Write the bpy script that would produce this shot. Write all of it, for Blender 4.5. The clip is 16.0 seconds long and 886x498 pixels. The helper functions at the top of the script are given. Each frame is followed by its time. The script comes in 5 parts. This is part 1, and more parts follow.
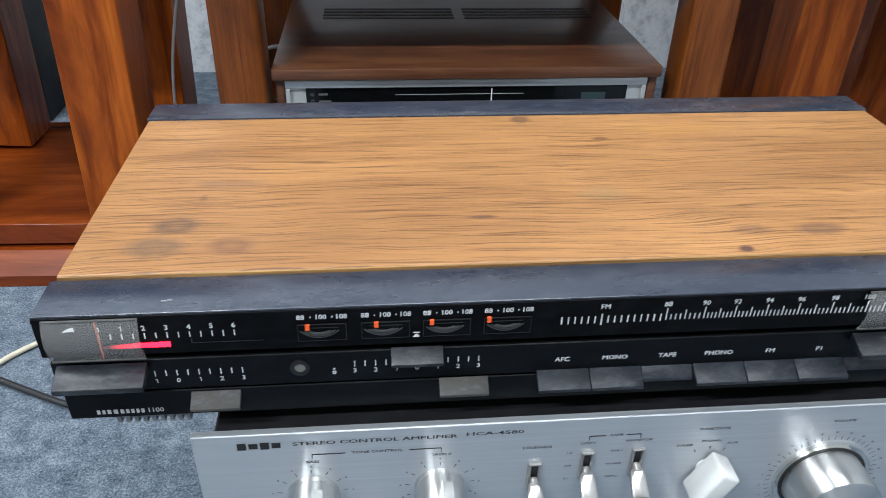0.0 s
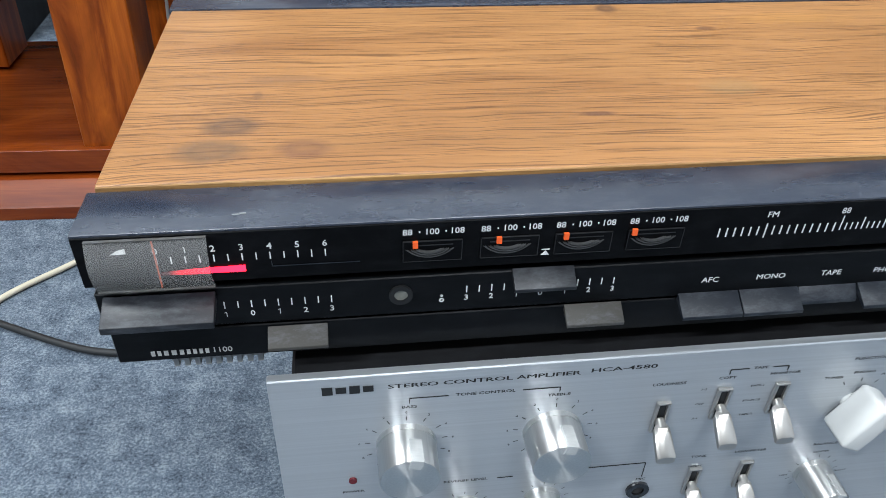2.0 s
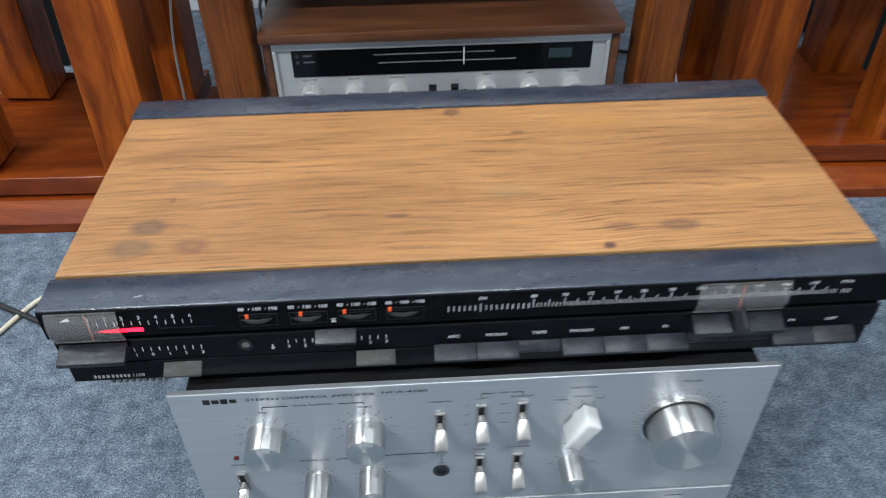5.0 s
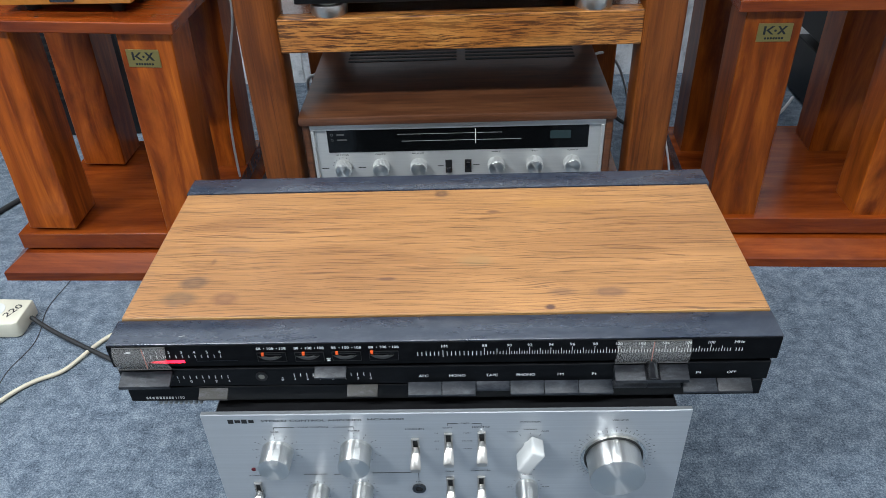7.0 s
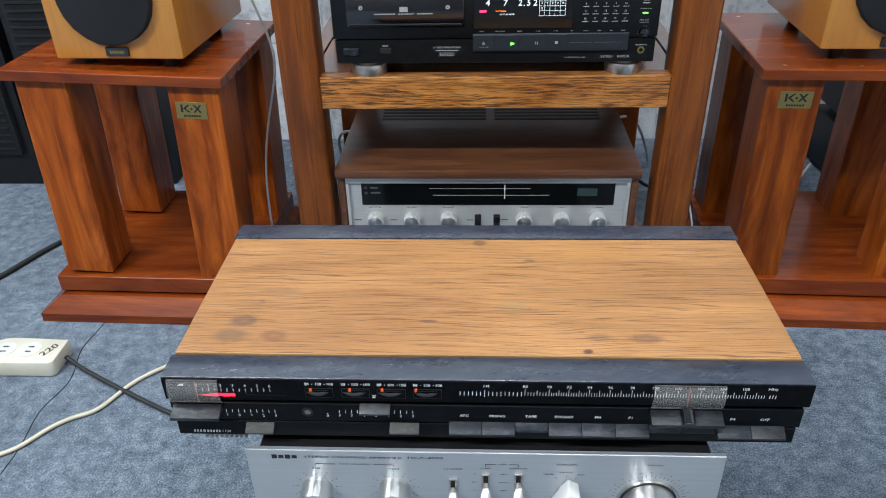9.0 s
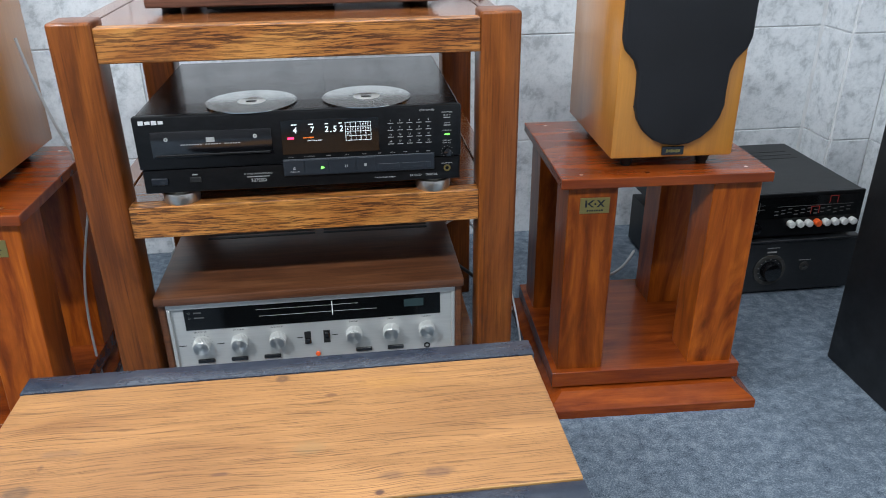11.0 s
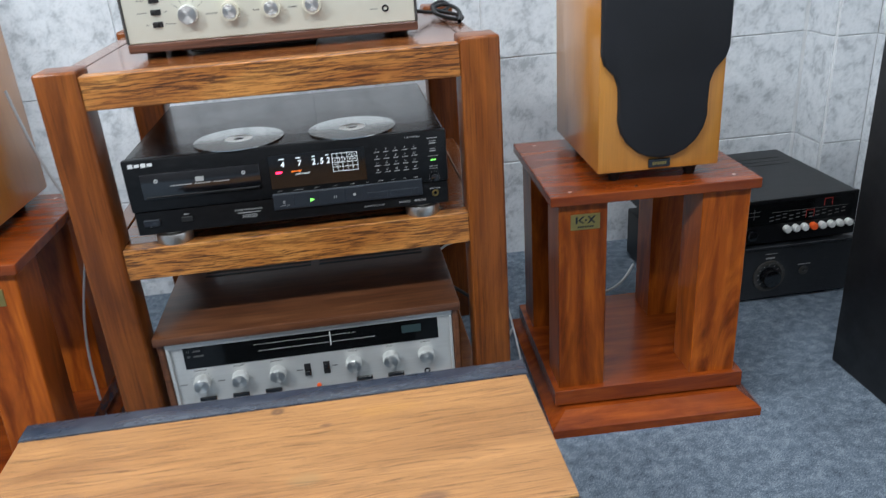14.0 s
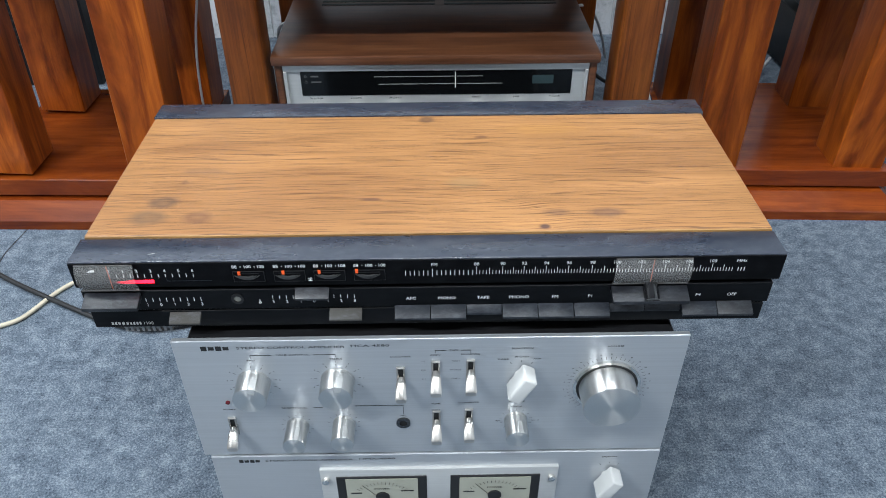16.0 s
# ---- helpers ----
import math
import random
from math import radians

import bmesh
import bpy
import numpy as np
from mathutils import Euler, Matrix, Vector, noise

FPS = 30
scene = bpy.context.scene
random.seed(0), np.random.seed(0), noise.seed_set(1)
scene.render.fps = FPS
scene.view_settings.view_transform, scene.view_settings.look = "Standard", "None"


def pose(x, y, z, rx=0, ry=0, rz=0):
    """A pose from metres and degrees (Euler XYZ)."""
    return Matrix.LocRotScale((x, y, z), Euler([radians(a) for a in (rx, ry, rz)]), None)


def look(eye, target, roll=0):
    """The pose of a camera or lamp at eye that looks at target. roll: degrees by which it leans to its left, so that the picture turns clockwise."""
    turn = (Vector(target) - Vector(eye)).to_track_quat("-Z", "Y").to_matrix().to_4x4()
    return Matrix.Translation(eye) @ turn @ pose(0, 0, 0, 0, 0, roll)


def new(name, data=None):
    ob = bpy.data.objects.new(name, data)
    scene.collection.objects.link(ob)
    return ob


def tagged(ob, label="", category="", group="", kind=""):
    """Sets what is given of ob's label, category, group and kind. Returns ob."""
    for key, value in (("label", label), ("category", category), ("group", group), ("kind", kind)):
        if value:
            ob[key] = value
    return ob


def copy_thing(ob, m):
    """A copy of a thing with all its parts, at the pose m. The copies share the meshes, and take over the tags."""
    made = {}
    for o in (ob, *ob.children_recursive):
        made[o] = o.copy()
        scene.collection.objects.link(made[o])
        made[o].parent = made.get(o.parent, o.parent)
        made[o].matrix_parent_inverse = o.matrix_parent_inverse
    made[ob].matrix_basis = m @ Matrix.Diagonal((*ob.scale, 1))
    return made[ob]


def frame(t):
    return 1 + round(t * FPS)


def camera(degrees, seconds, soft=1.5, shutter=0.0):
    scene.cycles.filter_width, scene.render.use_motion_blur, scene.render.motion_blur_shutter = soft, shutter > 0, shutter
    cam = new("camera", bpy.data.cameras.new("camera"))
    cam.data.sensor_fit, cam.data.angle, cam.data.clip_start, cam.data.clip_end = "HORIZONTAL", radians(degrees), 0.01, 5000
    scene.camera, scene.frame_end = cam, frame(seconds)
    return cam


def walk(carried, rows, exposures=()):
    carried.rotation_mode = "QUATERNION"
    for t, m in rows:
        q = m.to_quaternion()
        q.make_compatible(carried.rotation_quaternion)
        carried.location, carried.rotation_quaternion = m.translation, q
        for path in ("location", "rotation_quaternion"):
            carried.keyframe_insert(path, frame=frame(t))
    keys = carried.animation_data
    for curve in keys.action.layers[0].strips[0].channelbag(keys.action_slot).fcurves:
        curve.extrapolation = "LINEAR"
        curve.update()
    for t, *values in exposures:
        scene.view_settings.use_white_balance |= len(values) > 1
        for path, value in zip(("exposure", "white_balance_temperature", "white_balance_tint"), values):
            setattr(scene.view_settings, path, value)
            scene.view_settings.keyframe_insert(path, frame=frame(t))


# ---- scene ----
cam = camera(60.9, 16.0, 0.6, 0.35)
PATH = [
    (0, (-0.114, -0.342, 0.602), (0.059, 1.33, -0.481), 1.5),
    (0.5, (-0.145, -0.325, 0.584), (0.072, 1.318, -0.536), 1.8),
    (1, (-0.156, -0.302, 0.561), (0.074, 1.306, -0.606), 1.9),
    (1.5, (-0.174, -0.288, 0.547), (0.053, 1.298, -0.649), 1.9),
    (2, (-0.176, -0.282, 0.546), (0.057, 1.289, -0.67), 2.1),
    (2.5, (-0.158, -0.272, 0.535), (0.078, 1.293, -0.689), 2.1),
    (3, (-0.159, -0.27, 0.546), (0.079, 1.29, -0.682), 2.2),
    (3.5, (-0.182, -0.278, 0.546), (0.05, 1.274, -0.694), 2.1),
    (4, (-0.18, -0.267, 0.548), (0.028, 1.274, -0.71), 1.6),
    (4.5, (-0.128, -0.307, 0.578), (0.014, 1.224, -0.7), 0.7),
    (5, (-0.038, -0.392, 0.711), (0.034, 1.133, -0.581), -0.8),
    (5.2, (-0.016, -0.416, 0.746), (0.048, 1.117, -0.537), -0.8),
    (7.3, (0.027, -0.514, 0.811), (-0.053, 1.106, -0.358), -2.5),
    (7.5, (0.016, -0.525, 0.814), (-0.069, 1.1, -0.349), -2.4),
    (8, (0.022, -0.534, 0.813), (-0.085, 1.107, -0.324), -2.3),
    (8.5, (0.003, -0.531, 0.812), (-0.116, 1.136, -0.288), -1.8),
    (9, (-0.003, -0.535, 0.812), (-0.095, 1.167, -0.233), -1.4),
    (9.5, (0.036, -0.537, 0.818), (0.021, 1.207, -0.161), -1.1),
    (10, (0.069, -0.534, 0.843), (0.146, 1.237, -0.083), -0.6),
    (10.2, (0.074, -0.517, 0.86), (0.193, 1.256, -0.058), -0.3),
    (12.3, (0.122, -0.526, 0.868), (0.416, 1.308, 0.125), -2.0),
    (12.5, (0.124, -0.524, 0.867), (0.426, 1.314, 0.139), -2.2),
    (13, (0.125, -0.524, 0.871), (0.432, 1.322, 0.164), -2.8),
    (13.5, (0.125, -0.523, 0.871), (0.41, 1.32, 0.147), -3.4),
    (14, (0.117, -0.529, 0.866), (0.322, 1.292, 0.063), -4.1),
    (14.5, (0.059, -0.552, 0.832), (0.178, 1.219, -0.09), -3.7),
    (15, (0.034, -0.544, 0.803), (0.088, 1.155, -0.251), -2.4),
    (15.5, (0.012, -0.526, 0.763), (0.034, 1.105, -0.394), -1.2),
    (16, (0.005, -0.504, 0.739), (0.029, 1.083, -0.477), -0.2),
]
walk(cam, [(t, look(eye, target, roll)) for t, eye, target, roll in PATH],
     exposures=[(0, 0.0), (3.5, -0.02), (5, -0.2), (7.5, -0.08), (8.5, -0.07), (10, 0.0), (13, 0.0), (14.5, -0.09), (15, -0.05), (16, 0.0)])

# ---- light ----
world = bpy.data.worlds.new("world")
scene.world = world
world.use_nodes = True
wb = world.node_tree.nodes["Background"]
wb.inputs[0].default_value, wb.inputs[1].default_value = (0.75, 0.85, 1.0, 1), 0.15
scene.view_settings.exposure = 0.0
LAMPS = [(-1.55, 0.45, 1.10), (0.20, 0.45, 0.60), (-1.75, -1.35, 2.90), (0.35, -1.35, 1.15)]
LAMP_POWER = 37.0
for lx, ly, share in LAMPS:
    ld = bpy.data.lights.new("ceiling_tube_light", "AREA")
    ld.shape, ld.size, ld.size_y, ld.energy, ld.color = "RECTANGLE", 1.2, 0.16, LAMP_POWER * share, (0.865, 0.94, 1.0)
    lo = new("ceiling_tube_light", ld)
    lo.matrix_basis = pose(lx, ly, 2.62)
    tagged(lo, "white ceiling tube light", "lamp")


# ---- materials ----
def material(name):
    m = bpy.data.materials.new(name)
    m.use_nodes = True
    nt = m.node_tree
    b = nt.nodes["Principled BSDF"]

    def node(kind, **kw):
        n = nt.nodes.new("ShaderNode" + kind)
        if "operation" in kw:
            n.operation = kw["operation"]
        if "blend_type" in kw:
            n.blend_type = kw["blend_type"]
        if "data_type" in kw:
            n.data_type = kw["data_type"]
        if "wave_type" in kw:
            n.wave_type = kw["wave_type"]
        if "bands_direction" in kw:
            n.bands_direction = kw["bands_direction"]
        if "direction_type" in kw:
            n.direction_type = kw["direction_type"]
        if "axis" in kw:
            n.axis = kw["axis"]
        return n

    def link(a, c):
        nt.links.new(a, c)
    return m, b, node, link


def ramp(node, stops):
    r = node("ValToRGB")
    e = r.color_ramp.elements
    while len(e) < len(stops):
        e.new(0.5)
    for i, (p, c) in enumerate(stops):
        e[i].position, e[i].color = p, (c if isinstance(c, tuple) else (c, c, c)) + (1,)
    return r


def coords(node, link, scale, spread=0.0):
    tc, mp = node("TexCoord"), node("Mapping")
    mp.inputs["Scale"].default_value = scale
    link(tc.outputs["Object"], mp.inputs["Vector"])
    if spread:
        oi, mul, add = node("ObjectInfo"), node("Math", operation="MULTIPLY"), node("VectorMath", operation="ADD")
        mul.inputs[1].default_value = spread
        link(oi.outputs["Random"], mul.inputs[0])
        link(mp.outputs["Vector"], add.inputs[0])
        link(mul.outputs[0], add.inputs[1])
        return add.outputs[0]
    return mp.outputs["Vector"]


def noise_tex(node, link, vec, scale, detail=4.0, rough=0.6, dist=0.0):
    n = node("TexNoise")
    n.inputs["Scale"].default_value, n.inputs["Detail"].default_value = scale, detail
    n.inputs["Roughness"].default_value, n.inputs["Distortion"].default_value = rough, dist
    link(vec, n.inputs["Vector"])
    return n.outputs["Fac"]


def mixc(node, link, fac, a, b, kind="MIX"):
    n = node("Mix", data_type="RGBA", blend_type=kind)
    for s, v in ((n.inputs[0], fac), (n.inputs[6], a), (n.inputs[7], b)):
        if isinstance(v, (tuple, float, int)):
            s.default_value = (*v, 1) if isinstance(v, tuple) else v
        else:
            link(v, s)
    return n.outputs[2]


def bump(node, link, b, height, strength, dist=0.001):
    n = node("Bump")
    n.inputs["Strength"].default_value, n.inputs["Distance"].default_value = strength, dist
    link(height, n.inputs["Height"])
    link(n.outputs[0], b.inputs["Normal"])


def plain(name, color, rough=0.5, metal=0.0, wear=0.08, scale=60.0, grain=0.05, coat=0.0):
    m, b, node, link = material(name)
    vec = coords(node, link, (1, 1, 1))
    big, fine = noise_tex(node, link, vec, scale * 0.25), noise_tex(node, link, vec, scale * 8)
    lo, hi = tuple(c * (1 - wear) for c in color), tuple(min(1, c * (1 + wear)) for c in color)
    r = ramp(node, [(0.3, lo), (0.7, hi)])
    link(big, r.inputs[0])
    link(r.outputs[0], b.inputs["Base Color"])
    rr = ramp(node, [(0.3, max(0.03, rough - wear)), (0.7, min(1, rough + wear))])
    link(big, rr.inputs[0])
    link(rr.outputs[0], b.inputs["Roughness"])
    b.inputs["Metallic"].default_value = metal
    b.inputs["Coat Weight"].default_value = coat
    if grain:
        bump(node, link, b, fine, grain, 0.0004)
    return m


def wood(name, dark, mid, light, axis, rough=0.35, coat=0.0, figure=5.0, pores=0.5, pore_scale=1.0, spread=7.0, bands=0.5, streaks=0.8, shine=0.5, swirl=0.9, tone=0.0):
    """Grain runs along axis 0, 1 or 2."""
    m, b, node, link = material(name)
    def stretch(a, c):
        s = [c, c, c]
        s[axis] = a
        return coords(node, link, tuple(s), spread)
    fig = noise_tex(node, link, stretch(0.9, 5.0), figure, 6, 0.62, swirl)
    wav = node("TexWave", wave_type="BANDS", bands_direction="XYZ"[(axis + 1) % 3])
    wav.inputs["Scale"].default_value, wav.inputs["Distortion"].default_value = 6.0, 7.0
    wav.inputs["Detail"].default_value, wav.inputs["Detail Scale"].default_value = 3.0, 1.2
    link(stretch(0.35, 1.3), wav.inputs["Vector"])
    streak = noise_tex(node, link, stretch(3.0, 110.0), 2.0, 6, 0.72, 0.5)
    r = ramp(node, [(0.25, dark), (0.5, mid), (0.75, light)])
    link(fig, r.inputs[0])
    c = mixc(node, link, bands, r.outputs[0], mixc(node, link, wav.outputs["Fac"], dark, light))
    sr = ramp(node, [(0.40, 0.48), (0.60, 1.15)])
    link(streak, sr.inputs[0])
    c = mixc(node, link, streaks, c, sr.outputs[0], "MULTIPLY")
    pv = stretch(12.0 * pore_scale, 420.0 * pore_scale)
    pr = ramp(node, [(0.33, 1.0), (0.43, 0.0)])
    link(noise_tex(node, link, pv, 1.0, 2, 0.5, 0.2), pr.inputs[0])
    pm = node("Math", operation="MULTIPLY")
    pm.inputs[1].default_value = pores
    link(pr.outputs[0], pm.inputs[0])
    c = mixc(node, link, pm.outputs[0], c, tuple(d * 0.35 for d in dark))
    if tone:
        oi, mr = node("ObjectInfo"), node("MapRange")
        mr.inputs["To Min"].default_value, mr.inputs["To Max"].default_value = 1 - tone, 1 + tone * 0.5
        link(oi.outputs["Random"], mr.inputs["Value"])
        c = mixc(node, link, 1.0, c, mr.outputs[0], "MULTIPLY")
    link(c, b.inputs["Base Color"])
    b.inputs["Roughness"].default_value, b.inputs["Specular IOR Level"].default_value = rough, shine
    b.inputs["Coat Weight"].default_value, b.inputs["Coat Roughness"].default_value = coat, 0.12
    bump(node, link, b, streak, 0.12, 0.0005)
    return m


def oak_rail():
    """Flat-sawn oak with long dark open pores."""
    m, b, node, link = material("coarse_oak_rail")
    warp = noise_tex(node, link, coords(node, link, (3.0, 9.0, 9.0), 5.0), 2.0, 3, 0.5, 1.2)
    base = ramp(node, [(0.3, (0.36, 0.118, 0.024)), (0.5, (0.51, 0.195, 0.043)), (0.7, (0.64, 0.280, 0.070))])
    link(warp, base.inputs[0])
    v = coords(node, link, (24.0, 300.0, 500.0), 5.0)
    add = node("VectorMath", operation="ADD")
    mul = node("VectorMath", operation="SCALE")
    mul.inputs["Scale"].default_value = 5.0
    cmb = node("CombineXYZ")
    link(warp, cmb.inputs[2])
    link(cmb.outputs[0], mul.inputs[0])
    link(v, add.inputs[0])
    link(mul.outputs[0], add.inputs[1])
    pore = noise_tex(node, link, add.outputs[0], 1.0, 4, 0.7, 0.1)
    pr = ramp(node, [(0.45, 0.97), (0.54, 0.0)])
    link(pore, pr.inputs[0])
    patch = noise_tex(node, link, coords(node, link, (6.0, 20.0, 20.0), 5.0), 1.5, 2)
    qr = ramp(node, [(0.35, 0.6), (0.55, 0.95)])
    link(patch, qr.inputs[0])
    mm = node("Math", operation="MULTIPLY")
    link(pr.outputs[0], mm.inputs[0])
    link(qr.outputs[0], mm.inputs[1])
    link(mixc(node, link, mm.outputs[0], base.outputs[0], (0.055, 0.015, 0.005)), b.inputs["Base Color"])
    b.inputs["Roughness"].default_value = 0.38
    bump(node, link, b, pore, 0.25, 0.0006)
    return m


def tapered_glow(name, color, strength, x0, x1):
    """A lamp bar that fades towards x0."""
    m, b, node, link = material(name)
    tc, sep, mr = node("TexCoord"), node("SeparateXYZ"), node("MapRange")
    link(tc.outputs["Object"], sep.inputs[0])
    link(sep.outputs[0], mr.inputs["Value"])
    mr.inputs["From Min"].default_value, mr.inputs["From Max"].default_value = x0, x1
    mr.inputs["To Min"].default_value, mr.inputs["To Max"].default_value = 0.02, strength
    b.inputs["Base Color"].default_value = (0.06, 0.005, 0.01, 1)
    b.inputs["Emission Color"].default_value = (*color, 1)
    link(mr.outputs[0], b.inputs["Emission Strength"])
    return m


def frosted(name):
    """Scratched, slightly milky clear plastic."""
    m, b, node, link = material(name)
    n = noise_tex(node, link, coords(node, link, (1, 1, 1)), 300.0, 5, 0.7)
    r = ramp(node, [(0.4, (0.85, 0.85, 0.84)), (0.6, (0.90, 0.90, 0.89))])
    link(n, r.inputs[0])
    link(r.outputs[0], b.inputs["Base Color"])
    b.inputs["Transmission Weight"].default_value, b.inputs["Roughness"].default_value, b.inputs["IOR"].default_value = 0.93, 0.02, 1.09
    return m


def glow(name, color, strength):
    m, b, node, link = material(name)
    b.inputs["Base Color"].default_value = (*[c * 0.4 for c in color], 1)
    b.inputs["Emission Color"].default_value = (*color, 1)
    b.inputs["Emission Strength"].default_value = strength
    return m


def brushed(name, color, rough, axis=0, aniso=0.6, metal=1.0, round_axis="Z"):
    m, b, node, link = material(name)
    s = [900.0, 900.0, 900.0]
    s[axis] = 6.0
    fine = noise_tex(node, link, coords(node, link, tuple(s)), 1.0, 3, 0.6)
    big = noise_tex(node, link, coords(node, link, (1, 1, 1)), 9.0, 3)
    r = ramp(node, [(0.3, tuple(c * 0.91 for c in color)), (0.7, color)])
    link(fine, r.inputs[0])
    link(mixc(node, link, 0.12, r.outputs[0], big, "MULTIPLY"), b.inputs["Base Color"])
    b.inputs["Metallic"].default_value, b.inputs["Roughness"].default_value = metal, rough
    b.inputs["Anisotropic"].default_value = aniso
    tg = node("Tangent", direction_type="RADIAL", axis=round_axis)
    link(tg.outputs[0], b.inputs["Tangent"])
    b.inputs["Anisotropic Rotation"].default_value = 0.25
    bump(node, link, b, fine, 0.05, 0.0003)
    return m


def teak_top():
    """Worn teak veneer with ring stains, knots and dents."""
    m, b, node, link = material("teak_veneer")
    v = coords(node, link, (1.0, 9.0, 9.0))
    warp = noise_tex(node, link, coords(node, link, (1.2, 4.0, 4.0)), 3.0, 3, 0.5, 0.8)
    base = ramp(node, [(0.25, (0.270, 0.118, 0.040)), (0.5, (0.372, 0.176, 0.062)), (0.75, (0.475, 0.232, 0.085))])
    link(warp, base.inputs[0])
    tc = node("TexCoord")
    sep = node("SeparateXYZ")
    link(tc.outputs["Object"], sep.inputs[0])
    wv = node("Math", operation="MULTIPLY_ADD")
    wv.inputs[1].default_value = 0.030
    link(warp, wv.inputs[0])
    link(sep.outputs[1], wv.inputs[2])
    cmb = node("CombineXYZ")
    link(sep.outputs[0], cmb.inputs[0])
    link(wv.outputs[0], cmb.inputs[1])
    link(sep.outputs[2], cmb.inputs[2])
    def mapped(scale):
        mp = node("Mapping")
        mp.inputs["Scale"].default_value = scale
        link(cmb.outputs[0], mp.inputs["Vector"])
        return mp.outputs[0]
    streak = noise_tex(node, link, mapped((8.0, 380.0, 20.0)), 1.0, 5, 0.66)
    sr = ramp(node, [(0.35, 0.82), (0.61, 1.10)])
    link(streak, sr.inputs[0])
    c = mixc(node, link, 0.85, base.outputs[0], sr.outputs[0], "MULTIPLY")
    lines = noise_tex(node, link, mapped((14.0, 960.0, 40.0)), 1.0, 3, 0.60, 0.1)
    lr = ramp(node, [(0.405, 1.0), (0.465, 0.0)])
    link(lines, lr.inputs[0])
    lm = node("Math", operation="MULTIPLY")
    lm.inputs[1].default_value = 0.6
    link(lr.outputs[0], lm.inputs[0])
    c = mixc(node, link, lm.outputs[0], c, (0.06, 0.022, 0.010))
    wob = noise_tex(node, link, coords(node, link, (1, 1, 1)), 70.0, 3)
    # stains: place, half size along x and y, ring or blot, depth, tint
    for x, y, rx, ry, ring, deep, tint in [(-0.231, 0.049, 0.017, 0.011, 0.6, 0.46, (0.10, 0.058, 0.035)), (-0.239, 0.026, 0.021, 0.013, 0.6, 0.40, (0.11, 0.068, 0.04)),
                                     (-0.196, 0.026, 0.016, 0.011, 0.9, 0.36, (0.12, 0.05, 0.03)), (-0.221, 0.082, 0.003, 0.006, 0.0, 0.2, (0.06, 0.035, 0.03)),
                                     (-0.208, 0.1, 0.028, 0.006, 0.0, 0.22, (0.12, 0.07, 0.05)), (0.033, 0.076, 0.022, 0.011, 0.0, 0.20, (0.24, 0.17, 0.08)),
                                     (0.153, 0.026, 0.02, 0.008, 0.3, 0.4, (0.12, 0.06, 0.04)), (0.11, 0.027, 0.016, 0.007, 0.5, 0.32, (0.12, 0.06, 0.04)),
                                     (0.053, 0.16, 0.009, 0.004, 0.0, 0.4, (0.12, 0.05, 0.03)), (-0.001, 0.197, 0.01, 0.008, 0.8, 0.5, (0.1, 0.05, 0.03)),
                                     (-0.05, 0.05, 0.012, 0.003, 0.0, 0.4, (0.09, 0.04, 0.03)), (0.098, 0.006, 0.006, 0.004, 0.0, 0.7, (0.08, 0.035, 0.03)), (0.12, 0.175, 0.05, 0.012, 0.0, 0.14, (0.62, 0.3, 0.07))]:
        mp, ln = node("Mapping"), node("VectorMath", operation="LENGTH")
        mp.inputs["Location"].default_value = (-x / rx, -(y - 0.1) / ry, 0)
        mp.inputs["Scale"].default_value = (1 / rx, 1 / ry, 0)
        link(tc.outputs["Object"], mp.inputs["Vector"])
        link(mp.outputs[0], ln.inputs[0])
        ad = node("Math", operation="MULTIPLY_ADD")
        ad.inputs[1].default_value = 0.7
        link(wob, ad.inputs[0])
        link(ln.outputs["Value"], ad.inputs[2])
        deep = min(0.92, deep * 1.6)
        rr = ramp(node, [(0.0, deep * (1 - ring)), (0.45, deep), (0.75, 0.0)])
        hf = node("Math", operation="MULTIPLY")
        hf.inputs[1].default_value = 0.55
        link(ad.outputs[0], hf.inputs[0])
        link(hf.outputs[0], rr.inputs[0])
        c = mixc(node, link, rr.outputs[0], c, tint)
    link(c, b.inputs["Base Color"])
    b.inputs["Roughness"].default_value = 0.42
    bump(node, link, b, lines, 0.25, 0.0004)
    return m


def carpet_mat():
    m, b, node, link = material("carpet_pile")
    v = coords(node, link, (1, 1, 1))
    a, f, g = noise_tex(node, link, v, 44.0, 6, 0.8), noise_tex(node, link, v, 400.0, 4, 0.75), noise_tex(node, link, v, 3.0, 3)
    r = ramp(node, [(0.38, (0.046, 0.064, 0.090)), (0.5, (0.155, 0.193, 0.242)), (0.62, (0.36, 0.42, 0.47))])
    mx = node("Math", operation="MULTIPLY_ADD")
    mx.inputs[1].default_value = 0.56
    link(f, mx.inputs[0])
    hf = node("Math", operation="MULTIPLY")
    hf.inputs[1].default_value = 0.44
    link(a, hf.inputs[0])
    link(hf.outputs[0], mx.inputs[2])
    link(mx.outputs[0], r.inputs[0])
    link(mixc(node, link, 0.25, r.outputs[0], g, "OVERLAY"), b.inputs["Base Color"])
    b.inputs["Roughness"].default_value = 0.95
    b.inputs["Specular IOR Level"].default_value = 0.1
    bump(node, link, b, mx.outputs[0], 1.0, 0.006)
    return m


